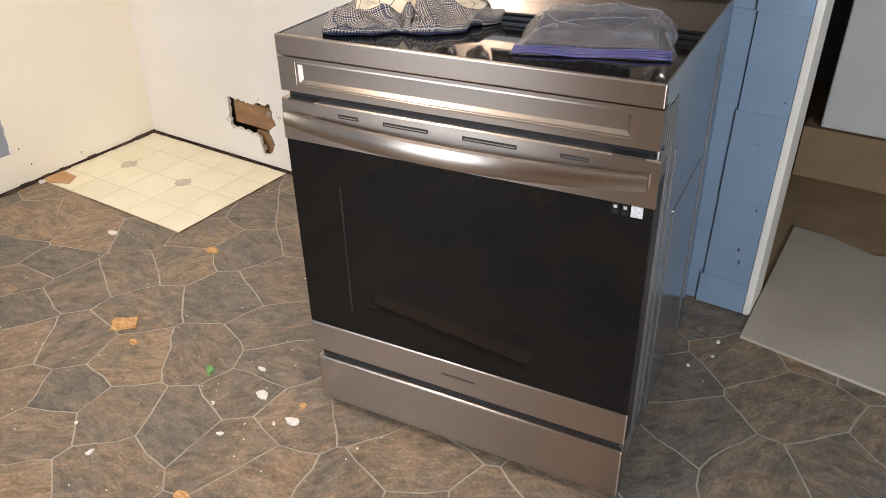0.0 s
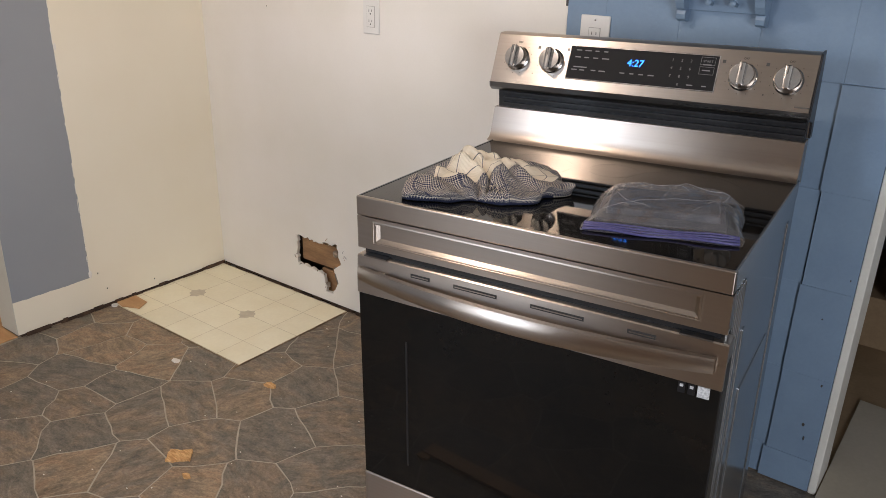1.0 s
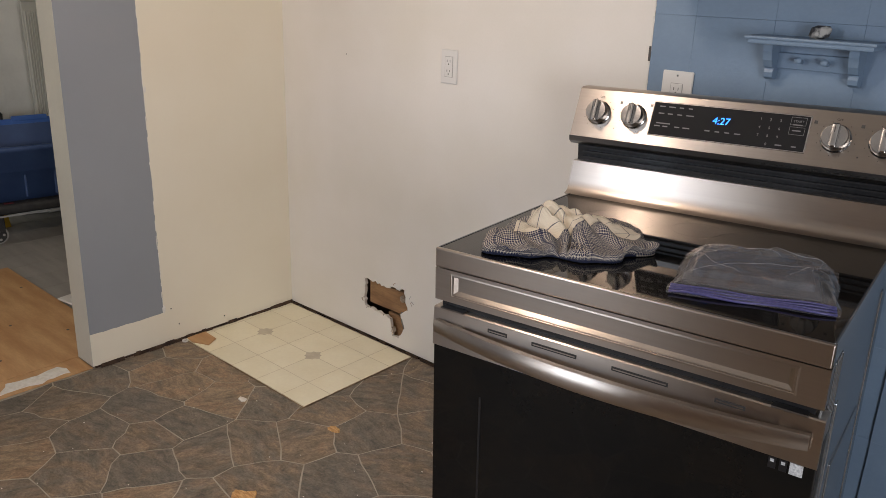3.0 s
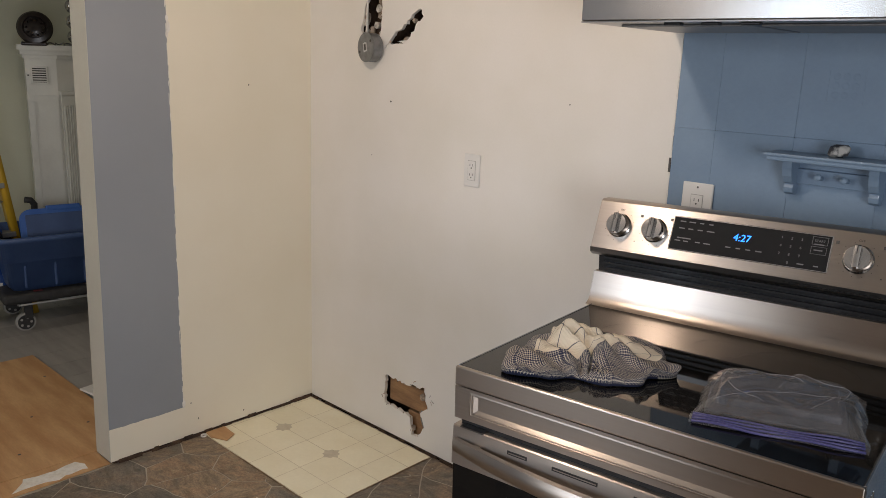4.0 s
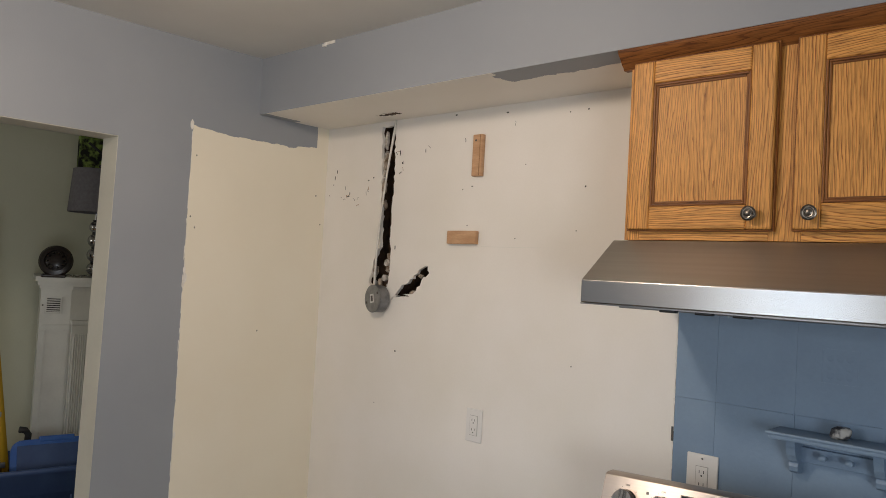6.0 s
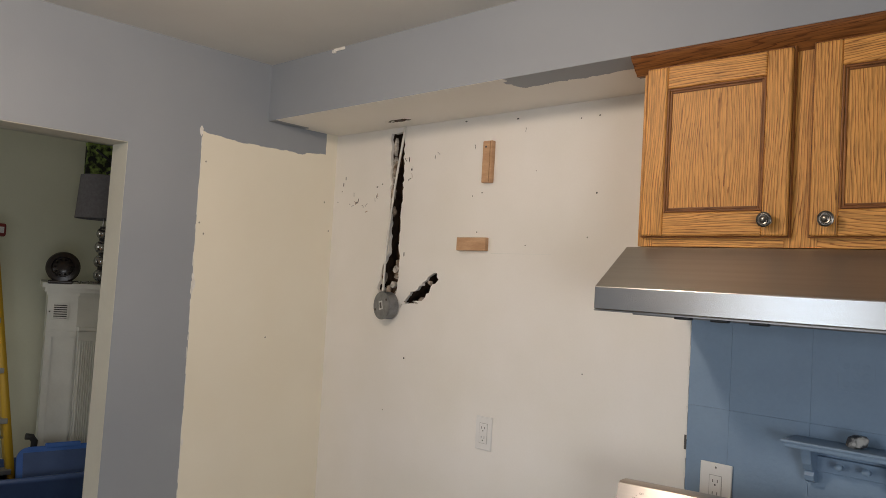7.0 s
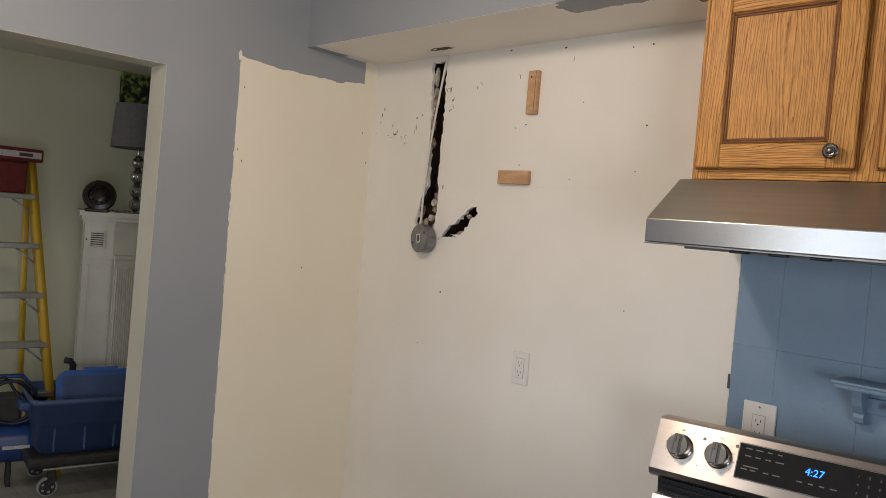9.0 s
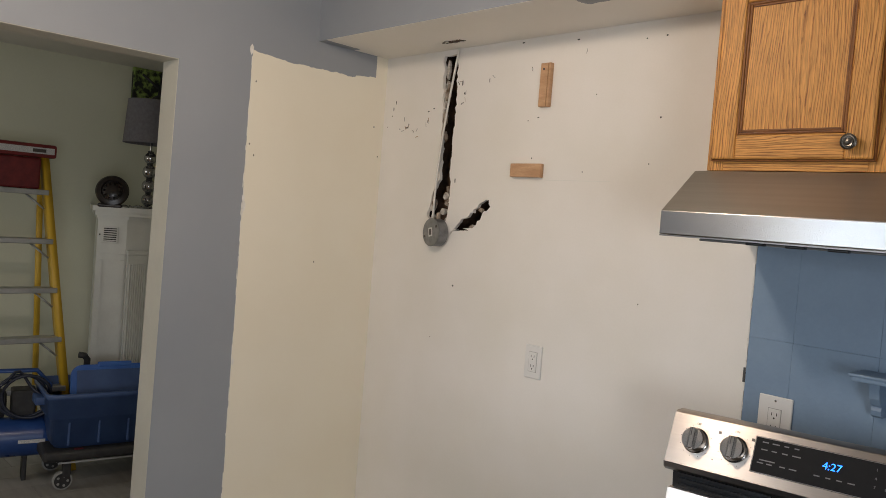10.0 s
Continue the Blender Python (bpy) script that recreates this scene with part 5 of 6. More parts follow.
for nm, mat, lab, cat, places in SCRAPS:
    for k, (x, y, s, h) in enumerate(places):
        n = rng.randint(5, 8)
        a0 = rng.uniform(0, 6)
        asp = rng.uniform(0.45, 0.8) if s < 0.04 else 0.85
        ring = []
        for i in range(n):
            r = s * (0.72 if nm == "plaster_flake" else 1.0) * rng.uniform(0.6, 1.15)
            ca, sa = math.cos(i * 2 * math.pi / n), math.sin(i * 2 * math.pi / n) * asp
            ring.append((x + r * (ca * math.cos(a0) - sa * math.sin(a0)), y + r * (ca * math.sin(a0) + sa * math.cos(a0))))
        bm = prism(bmesh.new(), ring, 2, 0.0002, h)
        for v in bm.verts:
            if v.co.z > 0.001:
                v.co.z += rng.uniform(-0.4, 0.5) * h
                v.co.x += rng.uniform(-0.15, 0.15) * s
        solo(nm, bm, mat, lab, cat, group=nm + "s on the floor", smooth=None)
corners = [(1.045 + 0.77 * a - 0.64 * b, -0.990 + 0.64 * a + 0.77 * b) for a, b in ((-0.036, -0.026), (0.034, -0.022), (0.030, 0.028), (-0.004, 0.024), (-0.036, 0.029))]
bm = prism(bmesh.new(), ragged(corners, random.Random(8), 0.007, 0.0022), 2, 0.0004, 0.006)
for v in bm.verts:
    if v.co.z > 0.003:
        v.co.z += 0.004 * noise.noise(v.co * 45)
solo("wood_chip", bm, M_CHIP, "squarish splintered orange-brown wood chip on the floor", "wood chip", group="wood_chips on the floor", smooth=None)
solo("wood_strip", boxed((0.0, -0.05, 0.0005), (0.52, 0.0, 0.010), 0.002), M_PINE, "thin bare wood strip lying on the floor before the stove", "wood strip", pose(1.655, -1.352, 0.0, 0, 0, 12))
dust = bmesh.new()
for k in range(170):
    x, y = rng.uniform(0.3, 2.6), rng.uniform(-1.5, -0.06)
    if x < 0.8 and y > -0.58 or (1.7 < x < 2.5 and y > -0.95):
        continue
    s = rng.uniform(0.0008, 0.0026)
    box(dust, (x, y, 0.0001), (x + s * rng.uniform(1, 2.5), y + s, s * 0.7))
solo("plaster_crumbs", dust, M_FLAKE, "fine plaster crumbs scattered over the floor", "crumbs", kind="stuff", smooth=None)

# ---- on the cooktop ----
STOVE_M = pose(1.722, -0.926, 0.0, 0, -1.2, 5.3)
e1, e2 = Vector((0.805, 0.593)), Vector((-0.593, 0.805))
c0 = Vector((0.205, 0.185))
bm = bmesh.new()
uvl = bm.loops.layers.uv.new("UVMap")
NU, NV = 130, 100
grid = []


def crease(x, y, seed):
    """Rounded ridges with sharper valleys, 0 to 1."""
    n = noise.noise(Vector((x, y, seed)))
    return max(0.0, 1 - 2.6 * math.sqrt(n * n + 0.0012))


for j in range(NV + 1):
    row = []
    for i in range(NU + 1):
        s, t = i / NU * 2 - 1, j / NV * 2 - 1
        # square to rounded outline, with the border tucked under
        a, b = s * math.sqrt(1 - 0.45 * t * t), t * math.sqrt(1 - 0.45 * s * s)
        r = max(abs(s), abs(t))
        tuck = 1 - 0.9 * max(0.0, r - 0.88)
        out = 1 + 0.34 * noise.noise(Vector((a * 1.3, b * 1.3, 1.0))) + 0.22 * noise.noise(Vector((a * 2.7, b * 2.7, 5.0)))
        w = noise.noise_vector(Vector((a * 1.8, b * 1.8, 9.0))) * 0.030
        px = a * 0.175 * out * tuck + w.x
        py = b * 0.115 * out * tuck + w.y
        warp = noise.noise(Vector((px * 7, py * 7, 3.0)))
        u = px * 0.75 + py * 0.66
        pleat = 0.5 + 0.5 * math.sin(u * 150 + 6.5 * warp + 40 * (py - 0.02) ** 2 / (0.02 + abs(px)))
        pleat *= 0.5 + 0.5 * noise.noise(Vector((px * 12, py * 12, 8.0)))
        hill = 0.5 + 0.7 * noise.noise(Vector((px * 13 + 1.0, py * 13, 4.0)))
        mound = math.exp(-((px + 0.012) / 0.115) ** 2 - ((py - 0.030) / 0.070) ** 2)
        lump = math.exp(-((px + 0.140) / 0.035) ** 2 - ((py + 0.045) / 0.030) ** 2)
        rim = max(0.0, min(1.0, (1 - r) / 0.14))
        rim = math.sqrt(rim * (2 - rim))
        crumple = noise.noise(Vector((px * 38 + 2 * warp, py * 38, 1.5))) + 0.6 * noise.noise(Vector((px * 75, py * 75, 6.5)))
        low = 0.007 + 0.013 * max(0.0, hill)
        h = 0.002 + rim * (low + 0.013 * pleat + mound * (0.022 + 0.018 * hill + 0.034 * pleat + 0.007 * crumple) + 0.018 * lump + 0.004 * crumple)
        q = c0 + e1 * px + e2 * py
        row.append((bm.verts.new((q.x, q.y, 0.9172 + h)), (i / NU, j / NV)))
    grid.append(row)
for j in range(NV):
    for i in range(NU):
        quad = (grid[j][i], grid[j][i + 1], grid[j + 1][i + 1], grid[j + 1][i])
        f = bm.faces.new([v for v, _ in quad])
        for loop, (_, uv) in zip(f.loops, quad):
            loop[uvl].uv = uv
towel = solo("kitchen_towel", bm, M_TOWEL, "crumpled cream and navy plaid kitchen towel on the cooktop", "towel", STOVE_M, smooth=180)
sol = towel.modifiers.new("thickness", "SOLIDIFY")
sol.thickness, sol.offset = 0.0022, 1.0

BAG_M = STOVE_M @ pose(0.464, 0.045, 0.9172, 0, 0, 14.0)
bag = thing("zip_bag", BAG_M, "clear zip bag with blue closure holding a dark flat part", "plastic bag")
part("contents", boxed((0.035, 0.085, 0.003), (0.240, 0.222, 0.024), 0.005, 3), M_DARKBOX, bag, "dark grey flat part inside the bag")
part("contents_sheet", boxed((0.02, 0.05, 0.002), (0.25, 0.20, 0.010), 0.003), M_DARKBOX, bag)
bm = bmesh.new()
NB = 80
rows = []
for j in range(NB + 1):
    row = []
    for i in range(NB + 1):
        s, t = i / NB, j / NB
        fill = (1 - abs(2 * s - 1) ** 6) * (1 - abs(2 * t - 1) ** 6)
        x = 0.275 * s + 0.006 * noise.noise(Vector((t * 4, 1, 0))) * (2 * s - 1) + (0.012 * t)
        y = 0.240 * t + 0.007 * noise.noise(Vector((s * 4, 3, 0))) * (2 * t - 1)
        up = min(1.0, max(0.0, (t - 0.14) / 0.22))
        up = up * up * (3 - 2 * up)
        soft = (1 - abs(2 * s - 1) ** 7) * (1 - max(0.0, 2 * t - 1) ** 8)
        fold = crease(s * 2.6 + 0.9 * t, t * 2.1 - 0.8 * s, 2.0) ** 2
        kink = crease(s * 6.0, t * 5.0, 8.0) ** 2
        h = 0.002 + fill * 0.005 + soft * up * (0.027 + 0.010 * noise.noise(Vector((s * 2.3, t * 2.0, 6.0)))) + fill * (0.35 + up) * (0.009 * fold + 0.004 * kink)
        row.append(bm.verts.new((x, y, max(0.0015, h))))
    rows.append(row)
for j in range(NB):
    for i in range(NB):
        bm.faces.new((rows[j][i], rows[j][i + 1], rows[j + 1][i + 1], rows[j + 1][i]))
GLINTS = ((0.10, 0.30, 0.88, 0.62, 0.05), (0.16, 0.52, 0.40, 0.34, -0.03), (0.82, 0.42, 0.93, 0.85, 0.04), (0.30, 0.86, 0.62, 0.70, 0.03), (0.06, 0.40, 0.14, 0.92, 0.02), (0.55, 0.88, 0.90, 0.80, -0.02), (0.68, 0.30, 0.80, 0.55, 0.03))
lines = []
for s0, t0, s1, t1, sag in GLINTS:
    path = []
    for k in range(15):
        f = k / 14
        s, t = s0 + (s1 - s0) * f, t0 + (t1 - t0) * f + sag * math.sin(math.pi * f)
        path.append(rows[round(t * NB)][round(s * NB)].co + Vector((0, 0, 0.0008)))
    lines.append([path[0]] + [(path[k - 1] + path[k] + path[k + 1]) / 3 for k in range(1, 14)] + [path[-1]])
part("bag_film", bm, M_FILM, bag, "clear crumpled plastic film", smooth=180)
# pale thin tubes stand in for bright glints along the film's folds
for path in lines:
    part("film_glint", tube(bmesh.new(), path, 0.00045, 5), M_GLINT, bag)
for k in range(4):
    y = 0.004 + 0.0085 * k
    pts3 = [(0.004 + 0.267 * f / 14, y + 0.003 * math.sin(f * 0.9 + k), 0.0042 + 0.0022 * k * 0.5 + 0.0015 * math.sin(f * 0.7)) for f in range(15)]
    part("zip_strip", tube(bmesh.new(), pts3, 0.0024, 6), M_ZIP, bag, "violet-blue zip closure strip")

# ---- wall fittings ----


def outlet(name, x0, x1, z0, z1, y, screw, label):
    ob = thing(name, pose((x0 + x1) / 2, y, (z0 + z1) / 2), label, "power outlet")
    w, h = (x1 - x0) / 2, (z1 - z0) / 2
    part("plate", boxed((-w, -0.006, -h), (w, -0.0002, h), 0.003, 3), M_PLATE, ob)
    part("insert_gap", boxed((-0.0178, -0.0066, -0.0345), (0.0178, -0.0058, 0.0345)), M_SEAM, ob)
    ins = part("insert", boxed((-0.0165, -0.0082, -0.0332), (0.0165, -0.0060, 0.0332), 0.001), M_PLATE, ob, "rectangular white socket insert")
    for c in (0.0165, -0.0165):
        for sx in (-0.0064, 0.0064):
            part("slot", boxed((sx - 0.0009, -0.0087, c - 0.001), (sx + 0.0009, -0.0081, c + 0.0068)), M_SOCKET, ins)
        m = Matrix.Translation((0, -0.0081, c - 0.0075)) @ Matrix.Rotation(radians(90), 4, "X")
        part("ground_hole", lathe(bmesh.new(), [(0.0024, 0.0), (0.0024, 0.0006)], 12, m), M_SOCKET, ins)
    if screw:
        for c in (h - 0.012, -h + 0.012):
            m = Matrix.Translation((0, -0.006, c)) @ Matrix.Rotation(radians(90), 4, "X")
            part("screw", lathe(bmesh.new(), [(0.003, 0.0), (0.003, 0.0008), (0.001, 0.001)], 12, m), M_CHROME, ob)
    return ob


outlet("wall_outlet", 0.880, 0.952, 1.094, 1.208, 0.0, False, "white double power outlet on the cream wall")
outlet("wall_outlet", 1.701, 1.790, 1.083, 1.217, -0.004, True, "large white outlet plate with screws on the blue tiles")

box_t = thing("junction_box", pose(0.398, -0.042, 1.557), "round grey metal junction box hanging from its cable", "junction box")
rot = Matrix.Rotation(radians(90), 4, "X") @ Matrix.Rotation(radians(-8), 4, "Y")
part("can", lathe(bmesh.new(), [(0.052, -0.040), (0.053, -0.036), (0.053, 0.0), (0.050, 0.002)], 40, rot), M_ZINC, box_t)
part("cover", lathe(bmesh.new(), [(0.0535, 0.0022), (0.0545, 0.003), (0.054, 0.0046), (0.046, 0.0056), (0.001, 0.006)], 40, rot), M_ZINC, box_t, "flat round cover plate")
lab = boxed((-0.013, -0.016, 0.0056), (0.011, 0.018, 0.0064))
bmesh.ops.transform(lab, matrix=rot @ Matrix.Rotation(radians(12), 4, "Z"), verts=lab.verts)
part("label", lab, M_LABEL, box_t, "small white printed label")
lab = boxed((-0.008, -0.010, 0.0062), (0.005, 0.012, 0.0068))
bmesh.ops.transform(lab, matrix=rot @ Matrix.Rotation(radians(12), 4, "Z"), verts=lab.verts)
part("label_print", lab, M_INK, box_t)
for a in (35, 205):
    part("screw", lathe(bmesh.new(), [(0.005, 0.0), (0.005, 0.0015), (0.002, 0.002)], 12, rot @ Matrix.Translation((0.042 * math.cos(radians(a)), 0.042 * math.sin(radians(a)), 0.0055))), M_INK, box_t)
cable = []
for k in range(25):
    f = k / 24
    cable.append((0.432 - 0.062 * math.sin(f * 1.45) ** 1.0 - 0.012 * f, -0.006 - 0.006 * math.sin(f * 3), 2.262 - f * 0.665))
solo("power_cable", tube(bmesh.new(), cable, 0.0042, 8), M_CABLE, "white power cable running down the cut channel", "cable")
solo("power_cable", tube(bmesh.new(), [(x - 0.004 - 0.008 * math.sin(i / 24 * 3), y + 0.010, z) for i, (x, y, z) in enumerate(cable)], 0.003, 8), M_CABLE, "thin white cable behind the first in the channel", "cable")

for nm, lo, hi, lbl in (("wood_block", (0.751, -0.019, 1.778), (0.888, -0.0005, 1.825), "short level pine cleat on the cream wall"), ("wood_block", (0.853, -0.019, 2.018), (0.896, -0.0005, 2.166), "short upright pine cleat on the cream wall")):
    c = solo(nm, boxed(lo, hi, 0.0025), M_PINE, lbl, "wood cleat", group="cleats on the wall")
    if hi[2] - lo[2] > 0.1:
        part("groove", boxed((0.886, -0.0198, 2.02), (0.889, -0.0186, 2.164)), M_STUD, c)
        part("nail_head", lathe(bmesh.new(), [(0.004, 0), (0.004, 0.001)], 10, Matrix.Translation((0.868, -0.0188, 2.145)) @ Matrix.Rotation(radians(90), 4, "X")), M_INK, c)

shelf = thing("peg_shelf", pose(1.950, -0.004, 1.222), "small blue-painted wall shelf with brackets and two pegs", "shelf")
part("board", boxed((0.0, -0.092, 0.087), (0.285, 0.0, 0.102), 0.004), M_BLUE, shelf)
part("board_edge", boxed((-0.006, -0.098, 0.098), (0.291, 0.0, 0.106), 0.003), M_BLUE, shelf)
part("back_rail", boxed((0.05, -0.012, 0.028), (0.235, 0.0, 0.066), 0.002), M_BLUE, shelf)
for bx in (0.032, 0.228):
    prof = [(0.0, 0.0), (-0.018, 0.0), (-0.030, 0.006), (-0.034, 0.018), (-0.030, 0.028), (-0.040, 0.032), (-0.052, 0.048), (-0.060, 0.070), (-0.062, 0.0868), (0.0, 0.0868)]
    part("bracket", prism(bmesh.new(), prof, 0, bx, bx + 0.022), M_BLUE, shelf, "scrolled blue bracket", smooth=None)
for px in (0.112, 0.172):
    m = Matrix.Translation((px, -0.012, 0.047)) @ Matrix.Rotation(radians(80), 4, "X")
    part("peg", lathe(bmesh.new(), [(0.0055, 0.0), (0.0045, 0.012), (0.006, 0.022), (0.0085, 0.028), (0.0085, 0.032), (0.004, 0.036), (0.0005, 0.0365)], 16, m), M_BLUE, shelf)
bm = bmesh.new()
bmesh.ops.create_icosphere(bm, subdivisions=2, radius=1.0)
for v in bm.verts:
    v.co = Vector((max(-0.8, min(0.8, v.co.x)) * 0.028, max(-0.7, min(0.7, v.co.y)) * 0.022, max(-0.75, min(0.8, v.co.z)) * 0.019))
    v.co.x += 0.25 * v.co.z
bm2 = solo("rock_sample", bm, M_STONE, "small grey and white rock resting on the shelf", "rock", pose(2.103, -0.052, 1.3425, 0, 0, 20), smooth=None)

# ---- next room things ----
# storage tub on a dolly
DM = pose(-1.69, -0.69, 0.0, 0, 0, 82)
dolly = thing("platform_dolly", DM, "black plastic platform dolly on grey casters", "dolly")
part("deck", boxed((-0.050, -0.02, 0.168), (0.72, 0.44, 0.228), 0.018, 3), M_RUBBER, dolly, "black moulded platform deck")
part("deck_trim", boxed((0.02, -0.023, 0.161), (0.70, -0.0205, 0.170)), M_ALU, dolly)
part("badge", boxed((0.10, -0.010, 0.2282), (0.145, 0.012, 0.2300), 0.0006), M_RED, dolly, "small red oval badge")
for wx, wy in ((0.075, 0.045), (0.075, 0.385), (0.62, 0.045), (0.62, 0.385)):
    cst = part("caster", boxed((wx - 0.02, wy - 0.022, 0.072), (wx + 0.02, wy + 0.022, 0.170), 0.005), M_RUBBER, dolly)
    m = Matrix.Translation((wx - 0.018, wy, 0.051)) @ Matrix.Rotation(radians(90), 4, "X")
    part("tyre", lathe(bmesh.new(), [(0.040, -0.013), (0.050, -0.011), (0.051, 0.0), (0.050, 0.011), (0.040, 0.013)], 32, m), M_TYRE, cst, "grey rubber tread")
    part("hub", lathe(bmesh.new(), [(0.041, -0.0145), (0.041, 0.0145)], 28, m), M_RUBBER, cst)
    for a in range(5):
        r = radians(72 * a)
        part("hub_rib", lathe(bmesh.new(), [(0.007, -0.0152), (0.007, 0.0152)], 10, m @ Matrix.Translation((0.026 * math.cos(r), 0.026 * math.sin(r), 0))), M_TYRE, cst)
tub = thing("storage_tub", DM @ pose(-0.005, 0.02, 0.2285), "dark blue plastic storage tub with its lid stuck in upright", "storage tub")
bm = bmesh.new()
TW, TD, TH = 0.60, 0.40, 0.302
loops = []
for z, g in ((0.0, -0.012), (0.165, 0.020), (0.167, 0.032), (0.272, 0.038), (0.273, 0.048), (TH, 0.050), (TH, 0.036), (0.02, 0.004)):
    ring = []
    for cx, cy, a0 in ((TW - 0.05 + g, TD - 0.05 + g, 0), (0.05 - g, TD - 0.05 + g, 90), (0.05 - g, 0.05 - g, 180), (TW - 0.05 + g, 0.05 - g, 270)):
        for k in range(6):
            a = radians(a0 + 18 * k)
            ring.append(bm.verts.new((cx + 0.045 * math.cos(a), cy + 0.045 * math.sin(a), z)))
    loops.append(ring)
for a, b in zip(loops, loops[1:]):
    for k in range(24):
        bm.faces.new((a[k], a[(k + 1) % 24], b[(k + 1) % 24], b[k]))
bm.faces.new(loops[0][::-1])
bm.faces.new(loops[-1])
part("tub_body", bm, M_TUB, tub, "ribbed dark blue tub body", smooth=40)
for k, x in enumerate((0.07, 0.22, 0.37, 0.52)):
    part("rib", boxed((x, -0.013, 0.02), (x + 0.012, 0.020, 0.166), 0.003), M_TUB, tub)
part("side_handle", boxed((-0.075, 0.12, 0.212), (-0.02, 0.28, 0.257), 0.008), M_TUB, tub)
lidm = pose(0.10, 0.10, 0.107, -14, 0, 0)
lid = boxed((0.0, 0.0, 0.0), (0.46, 0.018, 0.315), 0.0)
es = [e for e in lid.edges if abs(e.verts[0].co.y - e.verts[1].co.y) > 0.01]
bmesh.ops.bevel(lid, geom=es, offset=0.06, segments=6, profile=0.5, affect="EDGES")
bmesh.ops.transform(lid, matrix=lidm, verts=lid.verts)
lidp = part("lid", lid, M_LID, tub, "bright blue lid leaning out of the tub")
inner_l = boxed((0.03, -0.004, 0.03), (0.43, 0.001, 0.285), 0.002)
bmesh.ops.transform(inner_l, matrix=lidm, verts=inner_l.verts)
part("lid_panel", inner_l, M_TUB, lidp)
tab = boxed((0.14, -0.004, 0.300), (0.32, 0.022, 0.330), 0.006)
bmesh.ops.transform(tab, matrix=lidm, verts=tab.verts)
part("lid_tab", tab, M_LID, lidp)
solo("black_tool_grip", tube(bmesh.new(), [(0.20, 0.30, 0.03), (0.20, 0.30, 0.377), (0.202, 0.298, 0.417), (0.185, 0.296, 0.442), (0.155, 0.295, 0.447)], 0.018, 12), M_RUBBER, "black curved handle sticking out of the tub", "tool handle",
     DM @ pose(0.0, 0.02, 0.2285))

# compressor
CM = pose(-2.02, -0.80, 0.0, 0, 0, 78)
comp = thing("air_compressor", CM, "blue portable air compressor with a coiled hose", "air compressor")
tankm = Matrix.Translation((0.0, 0.0, 0.235)) @ Matrix.Rotation(radians(90), 4, "Y")
part("tank", lathe(bmesh.new(), [(0.02, -0.29), (0.07, -0.28), (0.10, -0.25), (0.108, -0.20), (0.108, 0.14), (0.10, 0.19), (0.07, 0.22), (0.02, 0.23)], 32, tankm), M_COMP, comp, "blue enamelled air tank")
part("maker_mark", boxed((0.02, -0.1125, 0.225), (0.15, -0.1065, 0.243)), M_LABEL, comp, "white maker's mark")
part("warning_label", boxed((-0.14, -0.112, 0.19), (-0.09, -0.100, 0.29)), M_LID, comp)
for x in (-0.24, 0.06):
    part("foot", boxed((x - 0.012, -0.05, 0.0), (x + 0.012, 0.05, 0.140), 0.004), M_RUBBER, comp)
part("motor", lathe(bmesh.new(), [(0.03, -0.22), (0.075, -0.21), (0.078, -0.05), (0.05, -0.04)], 24, Matrix.Translation((0, 0.02, 0.42)) @ Matrix.Rotation(radians(90), 4, "Y")), M_RUBBER, comp, "black motor with a cooling shroud")
part("motor_label", boxed((-0.14, -0.062, 0.40), (-0.10, -0.054, 0.45)), M_LABEL, comp)
part("pump", boxed((-0.02, -0.05, 0.34), (0.10, 0.07, 0.50), 0.01), M_RUBBER, comp)
loop_pts = []
for k in range(41):
    a = 2 * math.pi * k / 40 * 1.9
    loop_pts.append((0.02 + 0.125 * math.cos(a) + 0.0012 * k, -0.04 - 0.001 * k, 0.47 + 0.115 * math.sin(a)))
part("hose", tube(bmesh.new(), loop_pts, 0.009, 8), M_HOSE, comp, "coiled dark air hose")
hose_arc = [(-0.16 + 0.30 * k / 14, -0.07 - 0.02 * math.sin(k * 0.5), 0.44 + 0.15 * math.sin(math.pi * k / 14) + 0.02 * math.sin(k)) for k in range(15)]
part("hose", tube(bmesh.new(), hose_arc, 0.008, 8), M_HOSE, comp, "looped dark air hose")
part("carry_handle", tube(bmesh.new(), [(0.16, 0, 0.33), (0.17, 0, 0.52), (0.10, 0, 0.60), (-0.16, 0, 0.60), (-0.22, 0, 0.52), (-0.21, 0, 0.33)], 0.013, 10), M_COMP, comp)

# step ladder
LM = pose(-2.02, -0.635, 0.0, 0, 0, 90)
lad = thing("step_ladder", LM, "yellow fibreglass step ladder with aluminium steps and a red top", "ladder")

